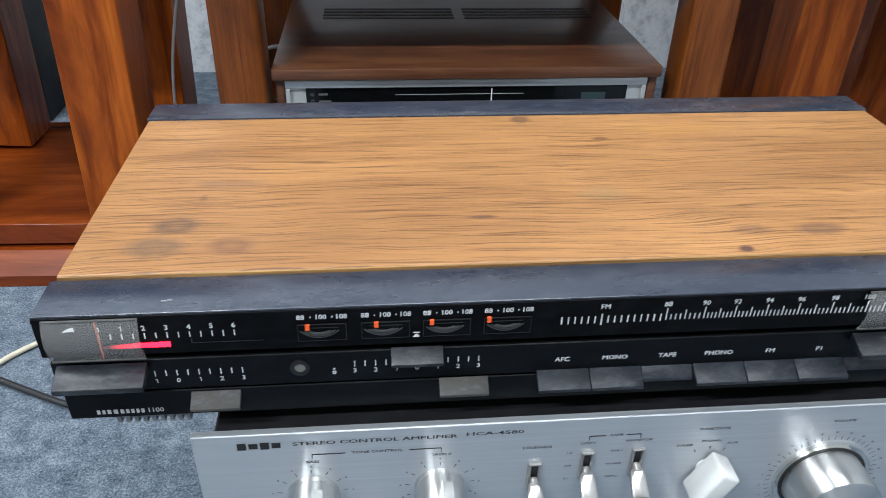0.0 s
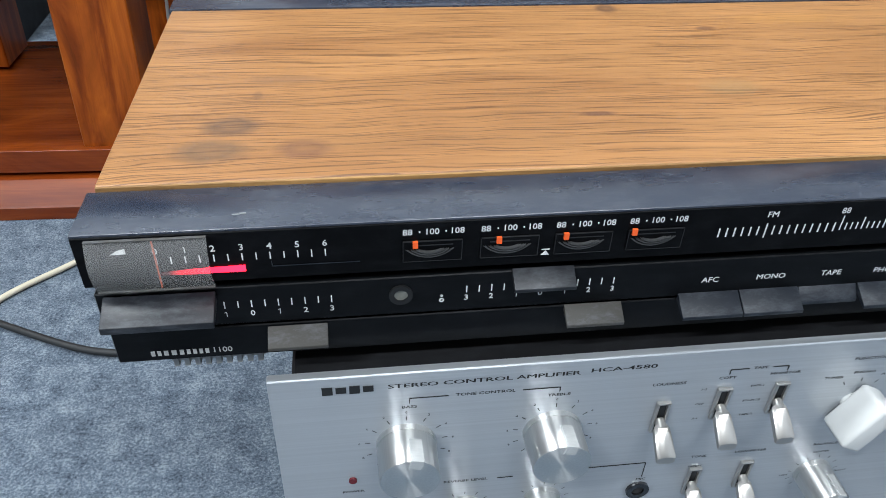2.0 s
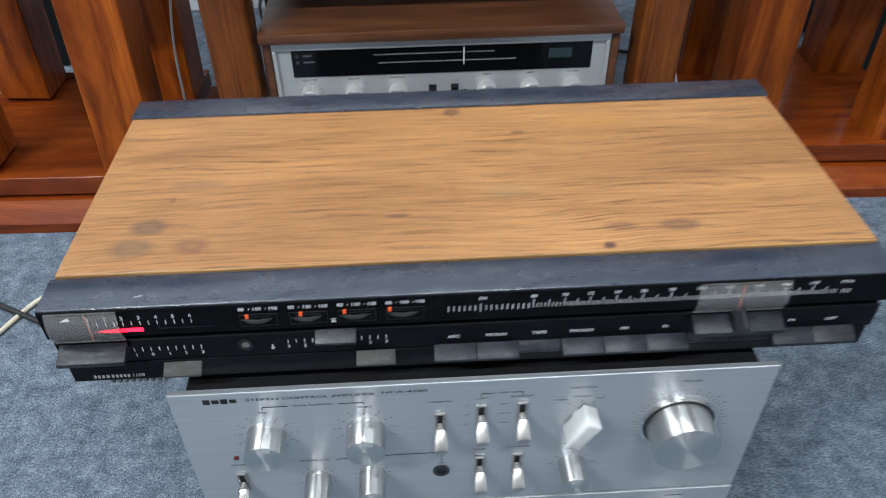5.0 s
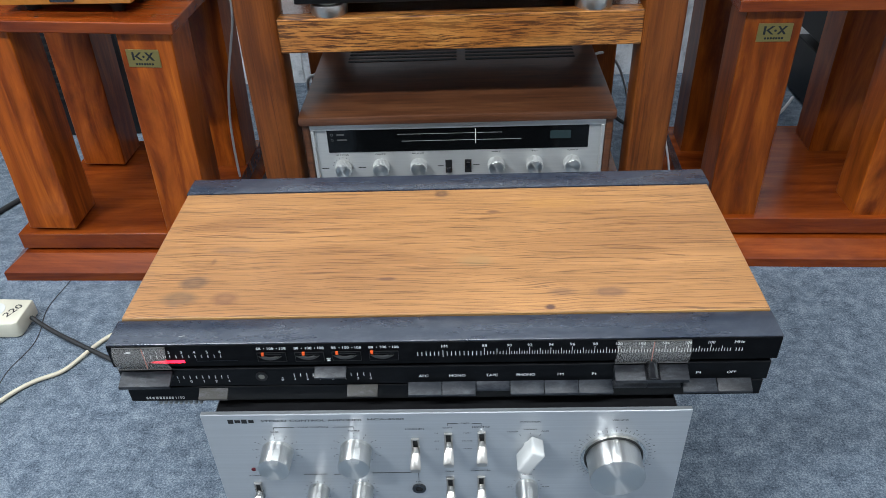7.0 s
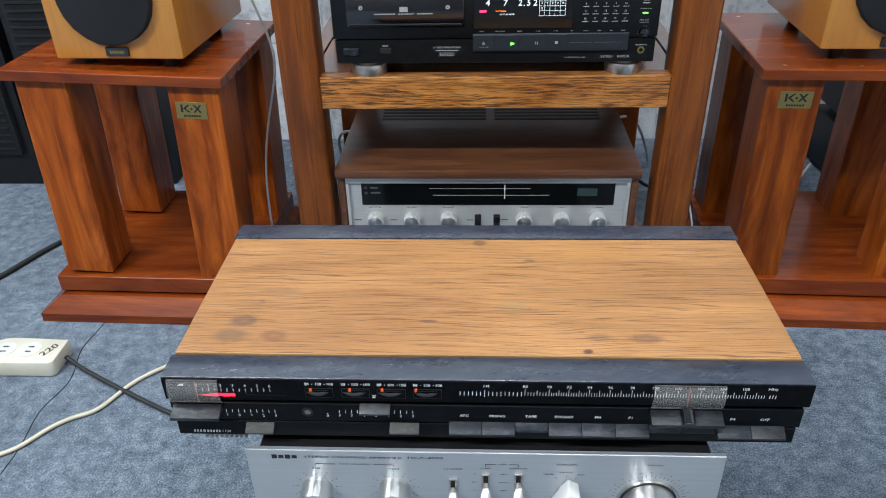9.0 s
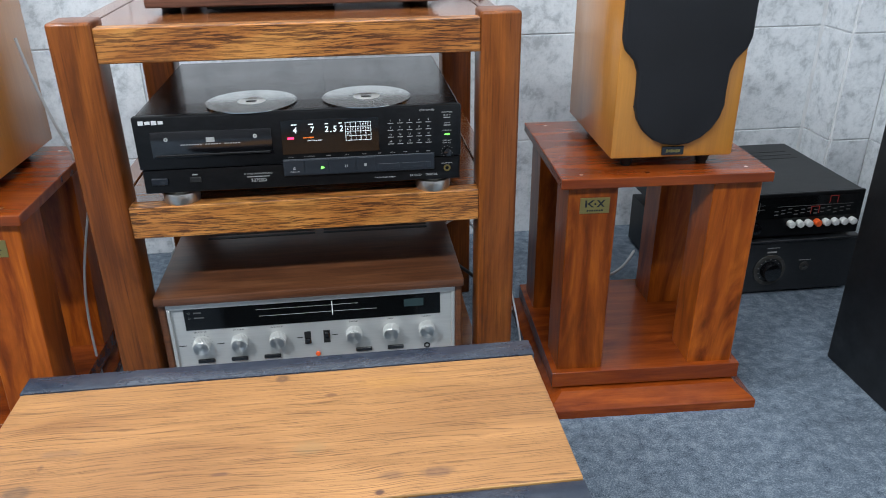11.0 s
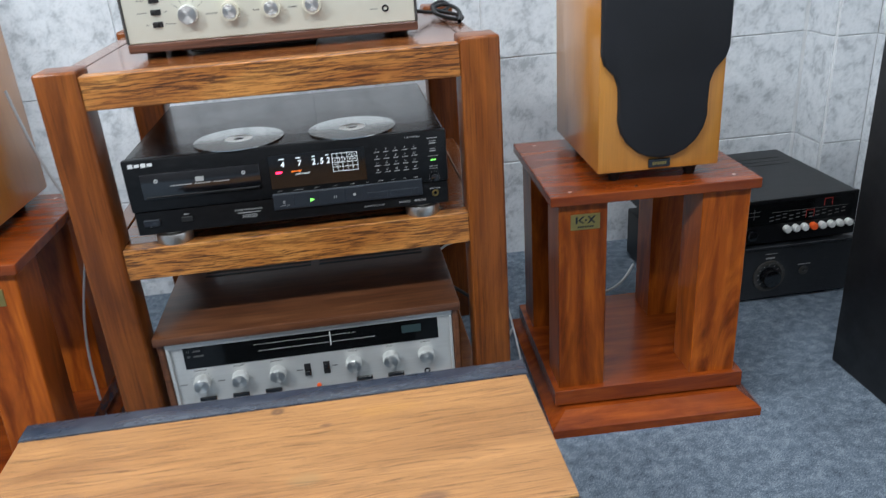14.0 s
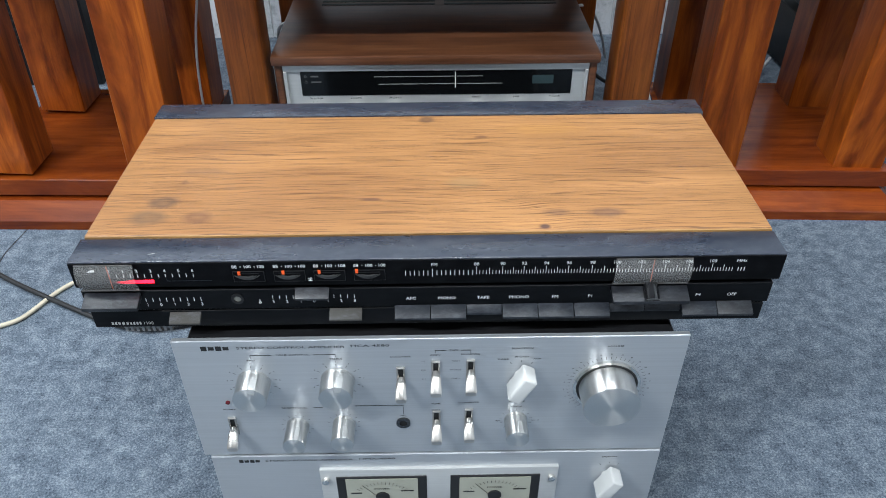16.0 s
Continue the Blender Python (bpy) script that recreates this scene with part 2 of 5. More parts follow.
def tile_mat():
    m, b, node, link = material("marbled_tile_glaze")
    v = coords(node, link, (1, 1, 1), 9.0)
    a, f = noise_tex(node, link, v, 26.0, 7, 0.7, 0.25), noise_tex(node, link, v, 120.0, 4, 0.7)
    r = ramp(node, [(0.36, (0.44, 0.465, 0.49)), (0.46, (0.63, 0.655, 0.68)), (0.56, (0.72, 0.74, 0.765))])
    link(a, r.inputs[0])
    fr = ramp(node, [(0.3, 0.8), (0.5, 1.0)])
    link(f, fr.inputs[0])
    link(mixc(node, link, 0.7, r.outputs[0], fr.outputs[0], "MULTIPLY"), b.inputs["Base Color"])
    b.inputs["Roughness"].default_value = 0.3
    return m


def grille_mat(name, color, scale):
    m, b, node, link = material(name)
    v = coords(node, link, (1, 1, 1))
    w = node("TexVoronoi")
    w.inputs["Scale"].default_value = scale
    link(v, w.inputs["Vector"])
    big = noise_tex(node, link, v, 7.0, 3)
    r = ramp(node, [(0.3, tuple(c * 0.7 for c in color)), (0.7, tuple(c * 1.3 for c in color))])
    link(big, r.inputs[0])
    link(r.outputs[0], b.inputs["Base Color"])
    b.inputs["Roughness"].default_value = 0.9
    bump(node, link, b, w.outputs["Distance"], 0.5, 0.001)
    return m


def worn_black(name, base, rough, wear_amount, shine=0.35):
    """Black anodised metal with pale scuffs and dust."""
    m, b, node, link = material(name)
    v = coords(node, link, (1, 1, 1))
    big, med = noise_tex(node, link, coords(node, link, (3, 12, 12)), 4.0, 4), noise_tex(node, link, coords(node, link, (1, 2.2, 2.2)), 60.0, 8, 0.78, 0.2)
    spk = noise_tex(node, link, v, 1900.0, 2, 0.5)
    sr = ramp(node, [(0.46, 0.0), (0.72, wear_amount)])
    link(med, sr.inputs[0])
    c = mixc(node, link, sr.outputs[0], base, (0.16, 0.17, 0.19))
    dr = ramp(node, [(0.66, 0.0), (0.78, wear_amount * 0.35)])
    link(spk, dr.inputs[0])
    c = mixc(node, link, dr.outputs[0], c, (0.3, 0.3, 0.3))
    link(c, b.inputs["Base Color"])
    b.inputs["Specular IOR Level"].default_value = shine
    rr = ramp(node, [(0.3, rough - 0.25 * wear_amount), (0.7, rough + 0.35 * wear_amount)])
    link(big, rr.inputs[0])
    link(rr.outputs[0], b.inputs["Roughness"])
    bump(node, link, b, med, 0.15 * wear_amount, 0.0004)
    return m


M = {
    "teak": teak_top(),
    "teak_edge": wood("teak_edge", (0.25, 0.12, 0.04), (0.36, 0.19, 0.06), (0.44, 0.25, 0.09), 0, 0.5),
    "rose_z": wood("red_stained_wood_upright", (0.070, 0.012, 0.002), (0.29, 0.056, 0.006), (0.55, 0.140, 0.013), 2, 0.30, 0.12, 3.0, 0.12, 1.0, 9.0, 0.25, 0.15, 0.18, 3.4, 0.28),
    "rose_x": wood("red_stained_wood_board", (0.10, 0.015, 0.003), (0.21, 0.037, 0.005), (0.33, 0.072, 0.009), 0, 0.26, 0.22, 3.0, 0.15, 1.0, 9.0, 0.2, 0.25, 0.3, 2.4, 0.12),
    "oak_z": wood("brown_oak_upright", (0.075, 0.019, 0.004), (0.19, 0.049, 0.008), (0.31, 0.092, 0.015), 2, 0.32, 0.15, 3.0, 0.35, 0.8, 5.0, 0.15, 0.45, 0.3, 1.2),
    "oak_x": oak_rail(),
    "oak_shelf": wood("brown_oak_board", (0.15, 0.042, 0.012), (0.23, 0.072, 0.020), (0.31, 0.11, 0.032), 0, 0.22, 0.6, 4.0, 0.2, 0.8, 5.0, 0.3, 0.4),
    "walnut": wood("dark_walnut_veneer", (0.060, 0.020, 0.009), (0.125, 0.045, 0.019), (0.19, 0.073, 0.031), 0, 0.36, 0.1, 4.0, 0.35, 1.0, 7.0, 0.15, 0.5),
    "walnut_pale": wood("reddish_walnut_trim", (0.10, 0.04, 0.024), (0.15, 0.06, 0.036), (0.20, 0.09, 0.055), 0, 0.4),
    "cherry_z": wood("golden_cherry_veneer", (0.44, 0.165, 0.022), (0.53, 0.215, 0.032), (0.60, 0.265, 0.05), 2, 0.28, 0.5, 2.5, 0.06, 1.0, 5.0, 0.15, 0.15),
    "carpet": carpet_mat(),
    "tile": tile_mat(),
    "grout": plain("white_grout", (0.78, 0.79, 0.8), 0.8),
    # greys for the unseen ceiling and walls, darkened to deepen the shadows
    "paint": plain("dimmed_ceiling_paint", (0.44, 0.45, 0.46), 0.7),
    "paint_dim": plain("bounce_cutting_wall_grey", (0.16, 0.16, 0.17), 0.7),
    "strip": worn_black("black_anodised_strip", (0.018, 0.025, 0.042), 0.27, 0.22, 1.0),
    # paler copy of the fascia black: lit look and slight dust in the colour
    "fascia_lit_dusty": worn_black("lit_dusty_black_fascia", (0.0026, 0.0028, 0.0034), 0.30, 0.025, 0.14),
    "fascia": worn_black("black_fascia", (0.0022, 0.0022, 0.0026), 0.3, 0.03, 0.09),
    "slider": worn_black("worn_black_slider", (0.007, 0.008, 0.011), 0.42, 0.28, 0.5),
    "slider_pale": worn_black("dusty_grey_slider_face", (0.050, 0.046, 0.040), 0.6, 0.5, 0.4),
    "key": worn_black("worn_black_key", (0.009, 0.012, 0.018), 0.42, 0.28, 0.4),
    "dark": plain("matt_black_plastic", (0.005, 0.005, 0.0055), 0.6),
    "cover": worn_black("black_steel_cover", (0.008, 0.008, 0.009), 0.5, 0.05),
    "gloss": worn_black("semi_gloss_black_metal", (0.004, 0.004, 0.005), 0.12, 0.02, 1.0),
    "lacquer": plain("glossy_black_lacquer", (0.006, 0.006, 0.007), 0.22, 0.0, 0.05, 30.0, 0.02, 0.25),
    "front_grey": worn_black("charcoal_painted_front", (0.022, 0.024, 0.027), 0.38, 0.06, 0.4),
    "deck": worn_black("black_painted_metal", (0.005, 0.0053, 0.006), 0.33, 0.04, 0.22),
    "cabinet": plain("black_ash_cabinet", (0.004, 0.004, 0.005), 0.5, 0.0, 0.15, 40.0, 0.2),
    "cloth": grille_mat("black_grille_cloth", (0.006, 0.007, 0.010), 1500.0),
    "silver": brushed("brushed_silver_panel", (0.555, 0.58, 0.605), 0.36, 0, 0.75, 0.62),
    "silver_b": brushed("brushed_aluminium_panel", (0.67, 0.67, 0.65), 0.36, 0, 0.6, 0.5),
    "knob": brushed("turned_aluminium", (0.82, 0.81, 0.78), 0.36, 1, 0.92, 1.0, "Y"),
    "chrome": plain("polished_chrome", (0.80, 0.78, 0.74), 0.15, 1.0, 0.05),
    "flute": plain("ribbed_grey_metal", (0.26, 0.26, 0.26), 0.5, 0.4, 0.1),
    "meter_teal": plain("dim_teal_meter_face", (0.03, 0.052, 0.055), 0.3),
    "wheel_edge": plain("dull_grey_wheel_rim", (0.06, 0.06, 0.06), 0.4),
    "satin": plain("satin_nickel", (0.50, 0.48, 0.45), 0.3, 0.9, 0.06),
    "slate": worn_black("slate_key_strip", (0.016, 0.021, 0.028), 0.4, 0.05, 0.4),
    "wheel": plain("dark_grey_frame", (0.014, 0.014, 0.015), 0.5),
    "bone": plain("pale_grey_plastic", (0.60, 0.60, 0.58), 0.35),
    "cream": plain("cream_enamel_panel", (0.66, 0.64, 0.54), 0.35, 0.25, 0.04),
    "ivory": plain("ivory_plastic", (0.60, 0.57, 0.46), 0.45, 0.0, 0.08),
    "brass": brushed("brass_plate", (0.50, 0.37, 0.13), 0.3, 0, 0.3),
    "ink_w": plain("white_print", (0.68, 0.68, 0.67), 0.6),
    "ink_g": plain("grey_print", (0.38, 0.38, 0.37), 0.6),
    "ink_k": plain("black_print", (0.012, 0.012, 0.012), 0.5),
    "orange_dull": plain("faded_orange_line", (0.42, 0.085, 0.03), 0.5),
    "jack": plain("dull_cream_socket", (0.15, 0.15, 0.13), 0.5),
    "orange": plain("orange_pointer", (0.9, 0.12, 0.02), 0.5),
    "white": plain("white_plastic", (0.75, 0.75, 0.73), 0.4),
    "print_dim": plain("dim_grey_print", (0.10, 0.10, 0.10), 0.6),
    "red_dim": glow("dim_red_marker_glow", (0.5, 0.04, 0.03), 0.12),
    "red": plain("dark_red_lens", (0.12, 0.01, 0.015), 0.2),
    "glass": frosted("scratched_clear_acrylic"),
    "signal": tapered_glow("red_signal_glow", (1.0, 0.010, 0.034), 6.0, -0.2510, -0.2290),
    "dial": plain("black_dial_glass", (0.004, 0.0045, 0.005), 0.1),
    "meter": plain("cream_meter_face", (0.38, 0.38, 0.31), 0.4),
    "disc": brushed("optical_disc_mirror", (0.80, 0.83, 0.81), 0.09, 0, 0.6, 1.0),
    "cord_k": plain("black_rubber_cord", (0.014, 0.015, 0.016), 0.6),
    "cord_b": plain("beige_cord", (0.55, 0.50, 0.38), 0.55),
    "cord_w": plain("grey_white_cord", (0.46, 0.465, 0.47), 0.5),
    "glow_red": glow("red_indicator_glow", (1.0, 0.02, 0.08), 6.0),
    "glow_orange": glow("orange_display_glow", (1.0, 0.22, 0.02), 2.2),
    "glow_white": glow("white_display_glow", (0.85, 0.95, 1.0), 0.9),
    "glow_green": glow("green_indicator_glow", (0.25, 1.0, 0.15), 1.6),
    "lamp": glow("tube_light_diffuser", (0.93, 0.97, 1.0), 6.0),
}
ORIGIN = {}


# ---- mesh helpers ----
def box(bm, x0, x1, y0, y1, z0, z1, bev=0.0, seg=1):
    vs = bmesh.ops.create_cube(bm, size=1.0)["verts"]
    for v in vs:
        v.co = Vector((x0 + (v.co.x + 0.5) * (x1 - x0), y0 + (v.co.y + 0.5) * (y1 - y0), z0 + (v.co.z + 0.5) * (z1 - z0)))
    if bev:
        es = {e for v in vs for e in v.link_edges}
        bmesh.ops.bevel(bm, geom=list(es), offset=bev, segments=seg, profile=0.5, affect="EDGES")
    return bm


def tube(bm, a, b, r0, r1=None, seg=32, bev=0.0):
    a, b = Vector(a), Vector(b)
    q = (b - a).to_track_quat("Z", "Y").to_matrix().to_4x4()
    r1 = r0 if r1 is None else r1
    vs = bmesh.ops.create_cone(bm, cap_ends=True, segments=seg, radius1=r0, radius2=r1, depth=(b - a).length, matrix=Matrix.Translation((a + b) / 2) @ q)["verts"]
    if bev:
        es = [e for v in vs for e in v.link_edges if any(len(f.verts) > 4 for f in e.link_faces)]
        bmesh.ops.bevel(bm, geom=list(set(es)), offset=bev, segments=2, profile=0.5, affect="EDGES")
    return bm


def ring(bm, c, r_in, r_out, y0, y1, seg=48):
    """A flat ring round the y axis, from y0 (front) to y1."""
    rows = []
    for i in range(seg):
        s, k = math.sin(2 * math.pi * i / seg), math.cos(2 * math.pi * i / seg)
        rows.append([bm.verts.new((c[0] + r * k, y, c[1] + r * s)) for r, y in ((r_in, y0), (r_out, y0), (r_out, y1), (r_in, y1))])
    for i in range(seg):
        a, b = rows[i], rows[(i + 1) % seg]
        for j in range(4):
            bm.faces.new((a[j], b[j], b[(j + 1) % 4], a[(j + 1) % 4]))
    return bm


def prism(bm, outline, y0, y1, bev=0.0):
    """An outline in x and z, drawn out along y."""
    a = [bm.verts.new((x, y0, z)) for x, z in outline]
    b = [bm.verts.new((x, y1, z)) for x, z in outline]
    n = len(outline)
    fs = [bm.faces.new(a), bm.faces.new(b[::-1])] + [bm.faces.new((a[i], b[i], b[(i + 1) % n], a[(i + 1) % n])) for i in range(n)]
    bmesh.ops.recalc_face_normals(bm, faces=fs)
    if bev:
        bmesh.ops.bevel(bm, geom=[e for e in fs[0].edges], offset=bev, segments=3, profile=0.5, affect="EDGES")
    return bm


def prism_x(bm, outline, x0, x1, bev=0.0):
    """An outline in y and z, drawn out along x."""
    a = [bm.verts.new((x0, y, z)) for y, z in outline]
    b = [bm.verts.new((x1, y, z)) for y, z in outline]
    n = len(outline)
    fs = [bm.faces.new(a), bm.faces.new(b[::-1])] + [bm.faces.new((a[i], b[i], b[(i + 1) % n], a[(i + 1) % n])) for i in range(n)]
    bmesh.ops.recalc_face_normals(bm, faces=fs)
    if bev:
        bmesh.ops.bevel(bm, geom=list({e for f in fs for e in f.edges}), offset=bev, segments=2, profile=0.5, affect="EDGES")
    return bm


# the figure one with a flag; other letters come from the built-in font
GLYPHS = {"1": ([(0.20, 0.0, 0), (0.29, 0.0, 0), (0.29, 0.69, 0), (0.22, 0.69, 0), (0.05, 0.59, 0), (0.05, 0.51, 0), (0.20, 0.58, 0)], [(0, 1, 2, 3, 6), (3, 4, 5, 6)])}


def text(bm, s, x, z, size, y, align="CENTER", lean=0.0, wide=1.0, turn=0.0):
    """Letters that face -y at the plane y, with capitals about size high, centred on z."""
    if s not in GLYPHS:
        cu = bpy.data.curves.new("letters", "FONT")
        cu.body, cu.size, cu.resolution_u, cu.offset = s, 1.0, 2, 0.0 if "M" in s or "W" in s else 0.015
        ob = bpy.data.objects.new("letters", cu)
        me = bpy.data.meshes.new_from_object(ob)
        GLYPHS[s] = ([tuple(v.co) for v in me.vertices], [tuple(p.vertices) for p in me.polygons])
        bpy.data.objects.remove(ob)
        bpy.data.curves.remove(cu)
        bpy.data.meshes.remove(me)
    vs, fs = GLYPHS[s]
    if not vs:
        return bm
    k = size / 0.69
    lo, hi = min(v[0] for v in vs), max(v[0] for v in vs)
    off = {"CENTER": -(lo + hi) / 2, "LEFT": -lo, "RIGHT": -hi}[align]
    ca, sa = math.cos(turn), math.sin(turn)
    # words with M or W keep their outline and are struck twice, a hair apart, for the weight of the print
    for shift, lift in ((-0.02, 0.0), (0.02, 0.00003)) if "M" in s or "W" in s else ((0.0, 0.0),):
        made = []
        for vx, vy, _ in vs:
            u, w = ((vx + off + shift) * wide + lean * vy) * k, (vy - 0.345) * k
            made.append(bm.verts.new((x + u * ca - w * sa, y - lift, z + u * sa + w * ca)))
        for f in fs:
            try:
                bm.faces.new([made[i] for i in f])
            except ValueError:
                pass
    return bm


def bar(bm, x, z, w, h, y, d=0.0004):
    return box(bm, x - w / 2, x + w / 2, y - d, y, z - h / 2, z + h / 2)


def thing(name, base, label, category, group="", kind=""):
    ob = new(name)
    ob.empty_display_size = 0.05
    ob.location = base
    ORIGIN[ob] = Vector(base)
    return tagged(ob, label, category, group, kind)


def part(name, bm, mat, parent, label="", angle=35):
    """Links a bmesh, given in world places, as one mesh under a thing or a part."""
    o = ORIGIN[parent]
    bmesh.ops.translate(bm, verts=bm.verts, vec=-o)
    me = bpy.data.meshes.new(name)
    bm.to_mesh(me)
    bm.free()
    me.materials.append(M[mat])
    me.polygons.foreach_set("use_smooth", [True] * len(me.polygons))
    me.set_sharp_from_angle(angle=radians(angle))
    ob = new(name, me)
    ob.parent = parent
    ORIGIN[ob] = o
    if name in ("lettering", "scale_lettering", "name_mark", "display_digits", "dial_print", "dial_scale", "meter_scale", "level_scale", "tray_mark", "badge_mark", "maker_mark"):
        ob["kind"] = "stuff"
    return tagged(ob, label)


def B():
    return bmesh.new()


def structure(name, bm, mat, label):
    me = bpy.data.meshes.new(name)
    bm.to_mesh(me)
    bm.free()
    me.materials.append(M[mat])
    ob = new(name, me)
    ORIGIN[ob] = Vector()
    return tagged(ob, label, name.split("_")[0], kind="structure")


def cord(name, pts, r, mat, label):
    """A round cable through the given places."""
    cu = bpy.data.curves.new(name, "CURVE")
    cu.dimensions, cu.bevel_depth, cu.bevel_resolution, cu.resolution_u = "3D", r, 3, 8
    sp = cu.splines.new("NURBS")
    sp.points.add(len(pts) - 1)
    for p, q in zip(sp.points, pts):
        p.co = (*q, 1)
    sp.order_u, sp.use_endpoint_u = 4, True
    ob = bpy.data.objects.new(name, cu)
    me = bpy.data.meshes.new_from_object(ob)
    bpy.data.objects.remove(ob)
    me.materials.append(M[mat])
    me.polygons.foreach_set("use_smooth", [True] * len(me.polygons))
    return tagged(new(name, me), label, "cable")


# ---- the room ----
BACK, RIGHT, LEFT, FRONT, TOP = 1.36, 1.44, -2.6, -2.6, 2.7
structure("floor", box(B(), LEFT - 0.1, RIGHT + 0.1, FRONT - 0.1, BACK + 0.1, -0.06, 0.0), "carpet", "mottled blue-grey carpet floor with a seam")
wall_back = structure("wall_north", box(B(), LEFT - 0.1, RIGHT + 0.1, BACK, BACK + 0.1, 0.0, TOP), "grout", "wall behind marbled grey tiles with pale joints")
wall_right = structure("wall_east", box(B(), RIGHT, RIGHT + 0.1, FRONT, BACK, 0.0, TOP), "grout", "side wall behind marbled grey tiles with pale joints")
pillar = structure("pillar", box(B(), 1.33, RIGHT, 1.235, BACK, 0.0, TOP), "grout", "corner pillar behind narrow marbled tiles")
# unseen surfaces that close the room, kept dark so less light bounces
structure("wall_west", box(B(), LEFT - 0.1, LEFT, FRONT, BACK, 0.0, TOP), "paint_dim", "unseen plain side wall, dark grey to cut bounced light")
structure("wall_south", box(B(), LEFT - 0.1, RIGHT + 0.1, FRONT - 0.1, FRONT, 0.0, TOP), "paint_dim", "unseen plain wall, dark grey to cut bounced light")
structure("ceiling", box(B(), LEFT - 0.1, RIGHT + 0.1, FRONT - 0.1, BACK + 0.1, TOP, TOP + 0.1), "paint", "unseen plain ceiling, greyed to cut bounced light")
for lx, ly, share in LAMPS:
    fx = thing("ceiling_light", (lx, ly, TOP), "white ceiling light with a long diffuser", "ceiling light", "ceiling lights")
    part("housing", box(B(), lx - 0.63, lx + 0.63, ly - 0.1, ly + 0.1, TOP - 0.05, TOP, 0.004), "white", fx)
    part("diffuser", box(B(), lx - 0.6, lx + 0.6, ly - 0.08, ly + 0.08, TOP - 0.066, TOP - 0.051, 0.004), "lamp", fx)

# ---- receiver with the teak top ----
R = thing("stereo_receiver", (0.0, 0.1, 0.291), "long low black stereo receiver with a worn teak top", "receiver")
XL, XR, ZT = -0.286, 0.288, 0.369
YF = -0.033
part("body", box(B(), -0.272, 0.274, -0.018, 0.232, 0.300, 0.360, 0.002), "dark", R)
part("teak_top", box(B(), -0.283, 0.287, 0.0005, 0.2055, 0.3585, 0.3705, 0.0006), "teak", R, "worn teak veneer with ring stains")
part("veneer_edge", box(B(), -0.2825, 0.2865, -0.0012, 0.0003, 0.3665, 0.3702), "teak_edge", R, "pale raw veneer edge")
part("side_panel", box(B(), -0.2825, -0.2725, 0.002, 0.204, 0.312, 0.358, 0.001), "teak_edge", R)
part("side_panel", box(B(), 0.2745, 0.2865, 0.002, 0.204, 0.312, 0.358, 0.001), "teak_edge", R)
upper = part("upper_rail", box(B(), XL, XR, YF, -0.0016, 0.3435, ZT, 0.0009, 2), "strip", R, "scuffed black anodised rail")
uf = part("upper_fascia", box(B(), XL + 0.001, XR - 0.001, YF - 0.0012, YF + 0.001, 0.3440, 0.3680), "fascia", R)
mf = part("middle_fascia", box(B(), XL + 0.003, XR - 0.004, -0.0335, -0.015, 0.3185, 0.3395, 0.0005), "fascia_lit_dusty", R)
lf = part("lower_fascia", box(B(), XL + 0.004, XR - 0.006, -0.0325, -0.015, 0.2985, 0.3165, 0.0005), "fascia_lit_dusty", R)
prof = [(0.2075, 0.358), (0.2075, 0.3708), (0.238, 0.3704), (0.241, 0.367), (0.241, 0.345), (0.230, 0.345)]
part("rear_rail", prism_x(B(), prof, -0.285, 0.290, 0.0006), "strip", R, "scuffed black anodised rail")
for fx_, fy_ in ((-0.17, 0.03), (0.17, 0.03), (-0.17, 0.2), (0.17, 0.2)):
    part("foot", tube(B(), (fx_, fy_, 0.2885), (fx_, fy_, 0.3005), 0.011), "dark", R)
Y1, Y2, Y3 = YF - 0.0014, -0.0337, -0.0327

# ribbed grey strip under the end of the case
rb = part("bottom_rib_plate", box(B(), -0.262, -0.2195, -0.0265, 0.030, 0.2915, 0.2984, 0.0006), "flute", R, "ribbed grey metal strip")
for i in range(9):
    part("rib", box(B(), -0.2605 + 0.0047 * i, -0.2582 + 0.0047 * i, -0.0278, 0.030, 0.2895, 0.2975), "flute", rb)

# upper scale: volume numbers, preset scales, tuning scale
k = B()
for i, n in enumerate("0123456"):
    text(k, n, -0.2545 + 0.0111 * i, 0.3608, 0.0030, Y1)
for i in range(13):
    bar(k, -0.2545 + 0.00555 * i, 0.3560, 0.0005, 0.0034, Y1, 0.0003)
text(k, "FM", 0.005, 0.3637, 0.0030, Y1)
TUNE = [(0.039, "88"), (0.060, "90"), (0.0772, "92"), (0.095, "94"), (0.113, "96"), (0.132, "98"), (0.152, "100"), (0.1715, "102"), (0.191, "104"), (0.210, "106"), (0.229, "108"), (0.252, "MHz")]
for x, s in TUNE:
    text(k, s, x, 0.3638, 0.0030, Y1)
for i in range(16):
    bar(k, -0.018 + 0.0031 * i * 1.16, 0.3552, 0.0006, 0.0046 if i != 6 else 0.0075, Y1, 0.0003)
for (xa, _), (xb, _) in zip(TUNE[:11], TUNE[1:11] + [(0.248, "")]):
    for j in range(8):
        h = 0.0075 if j == 0 else 0.0062 if j == 4 else 0.0036
        bar(k, xa + (xb - xa) * j / 8, 0.3535 + h / 2, 0.00048, h, Y1, 0.0003)
for x in (0.2505, 0.253, 0.2555):
    bar(k, x, 0.3553, 0.0006, 0.0036, Y1, 0.0003)
PRE = [(-0.1437, -0.151, 0.3582), (-0.111, -0.1158, 0.3585), (-0.079, -0.087, 0.3587), (-0.047, -0.057, 0.359)]
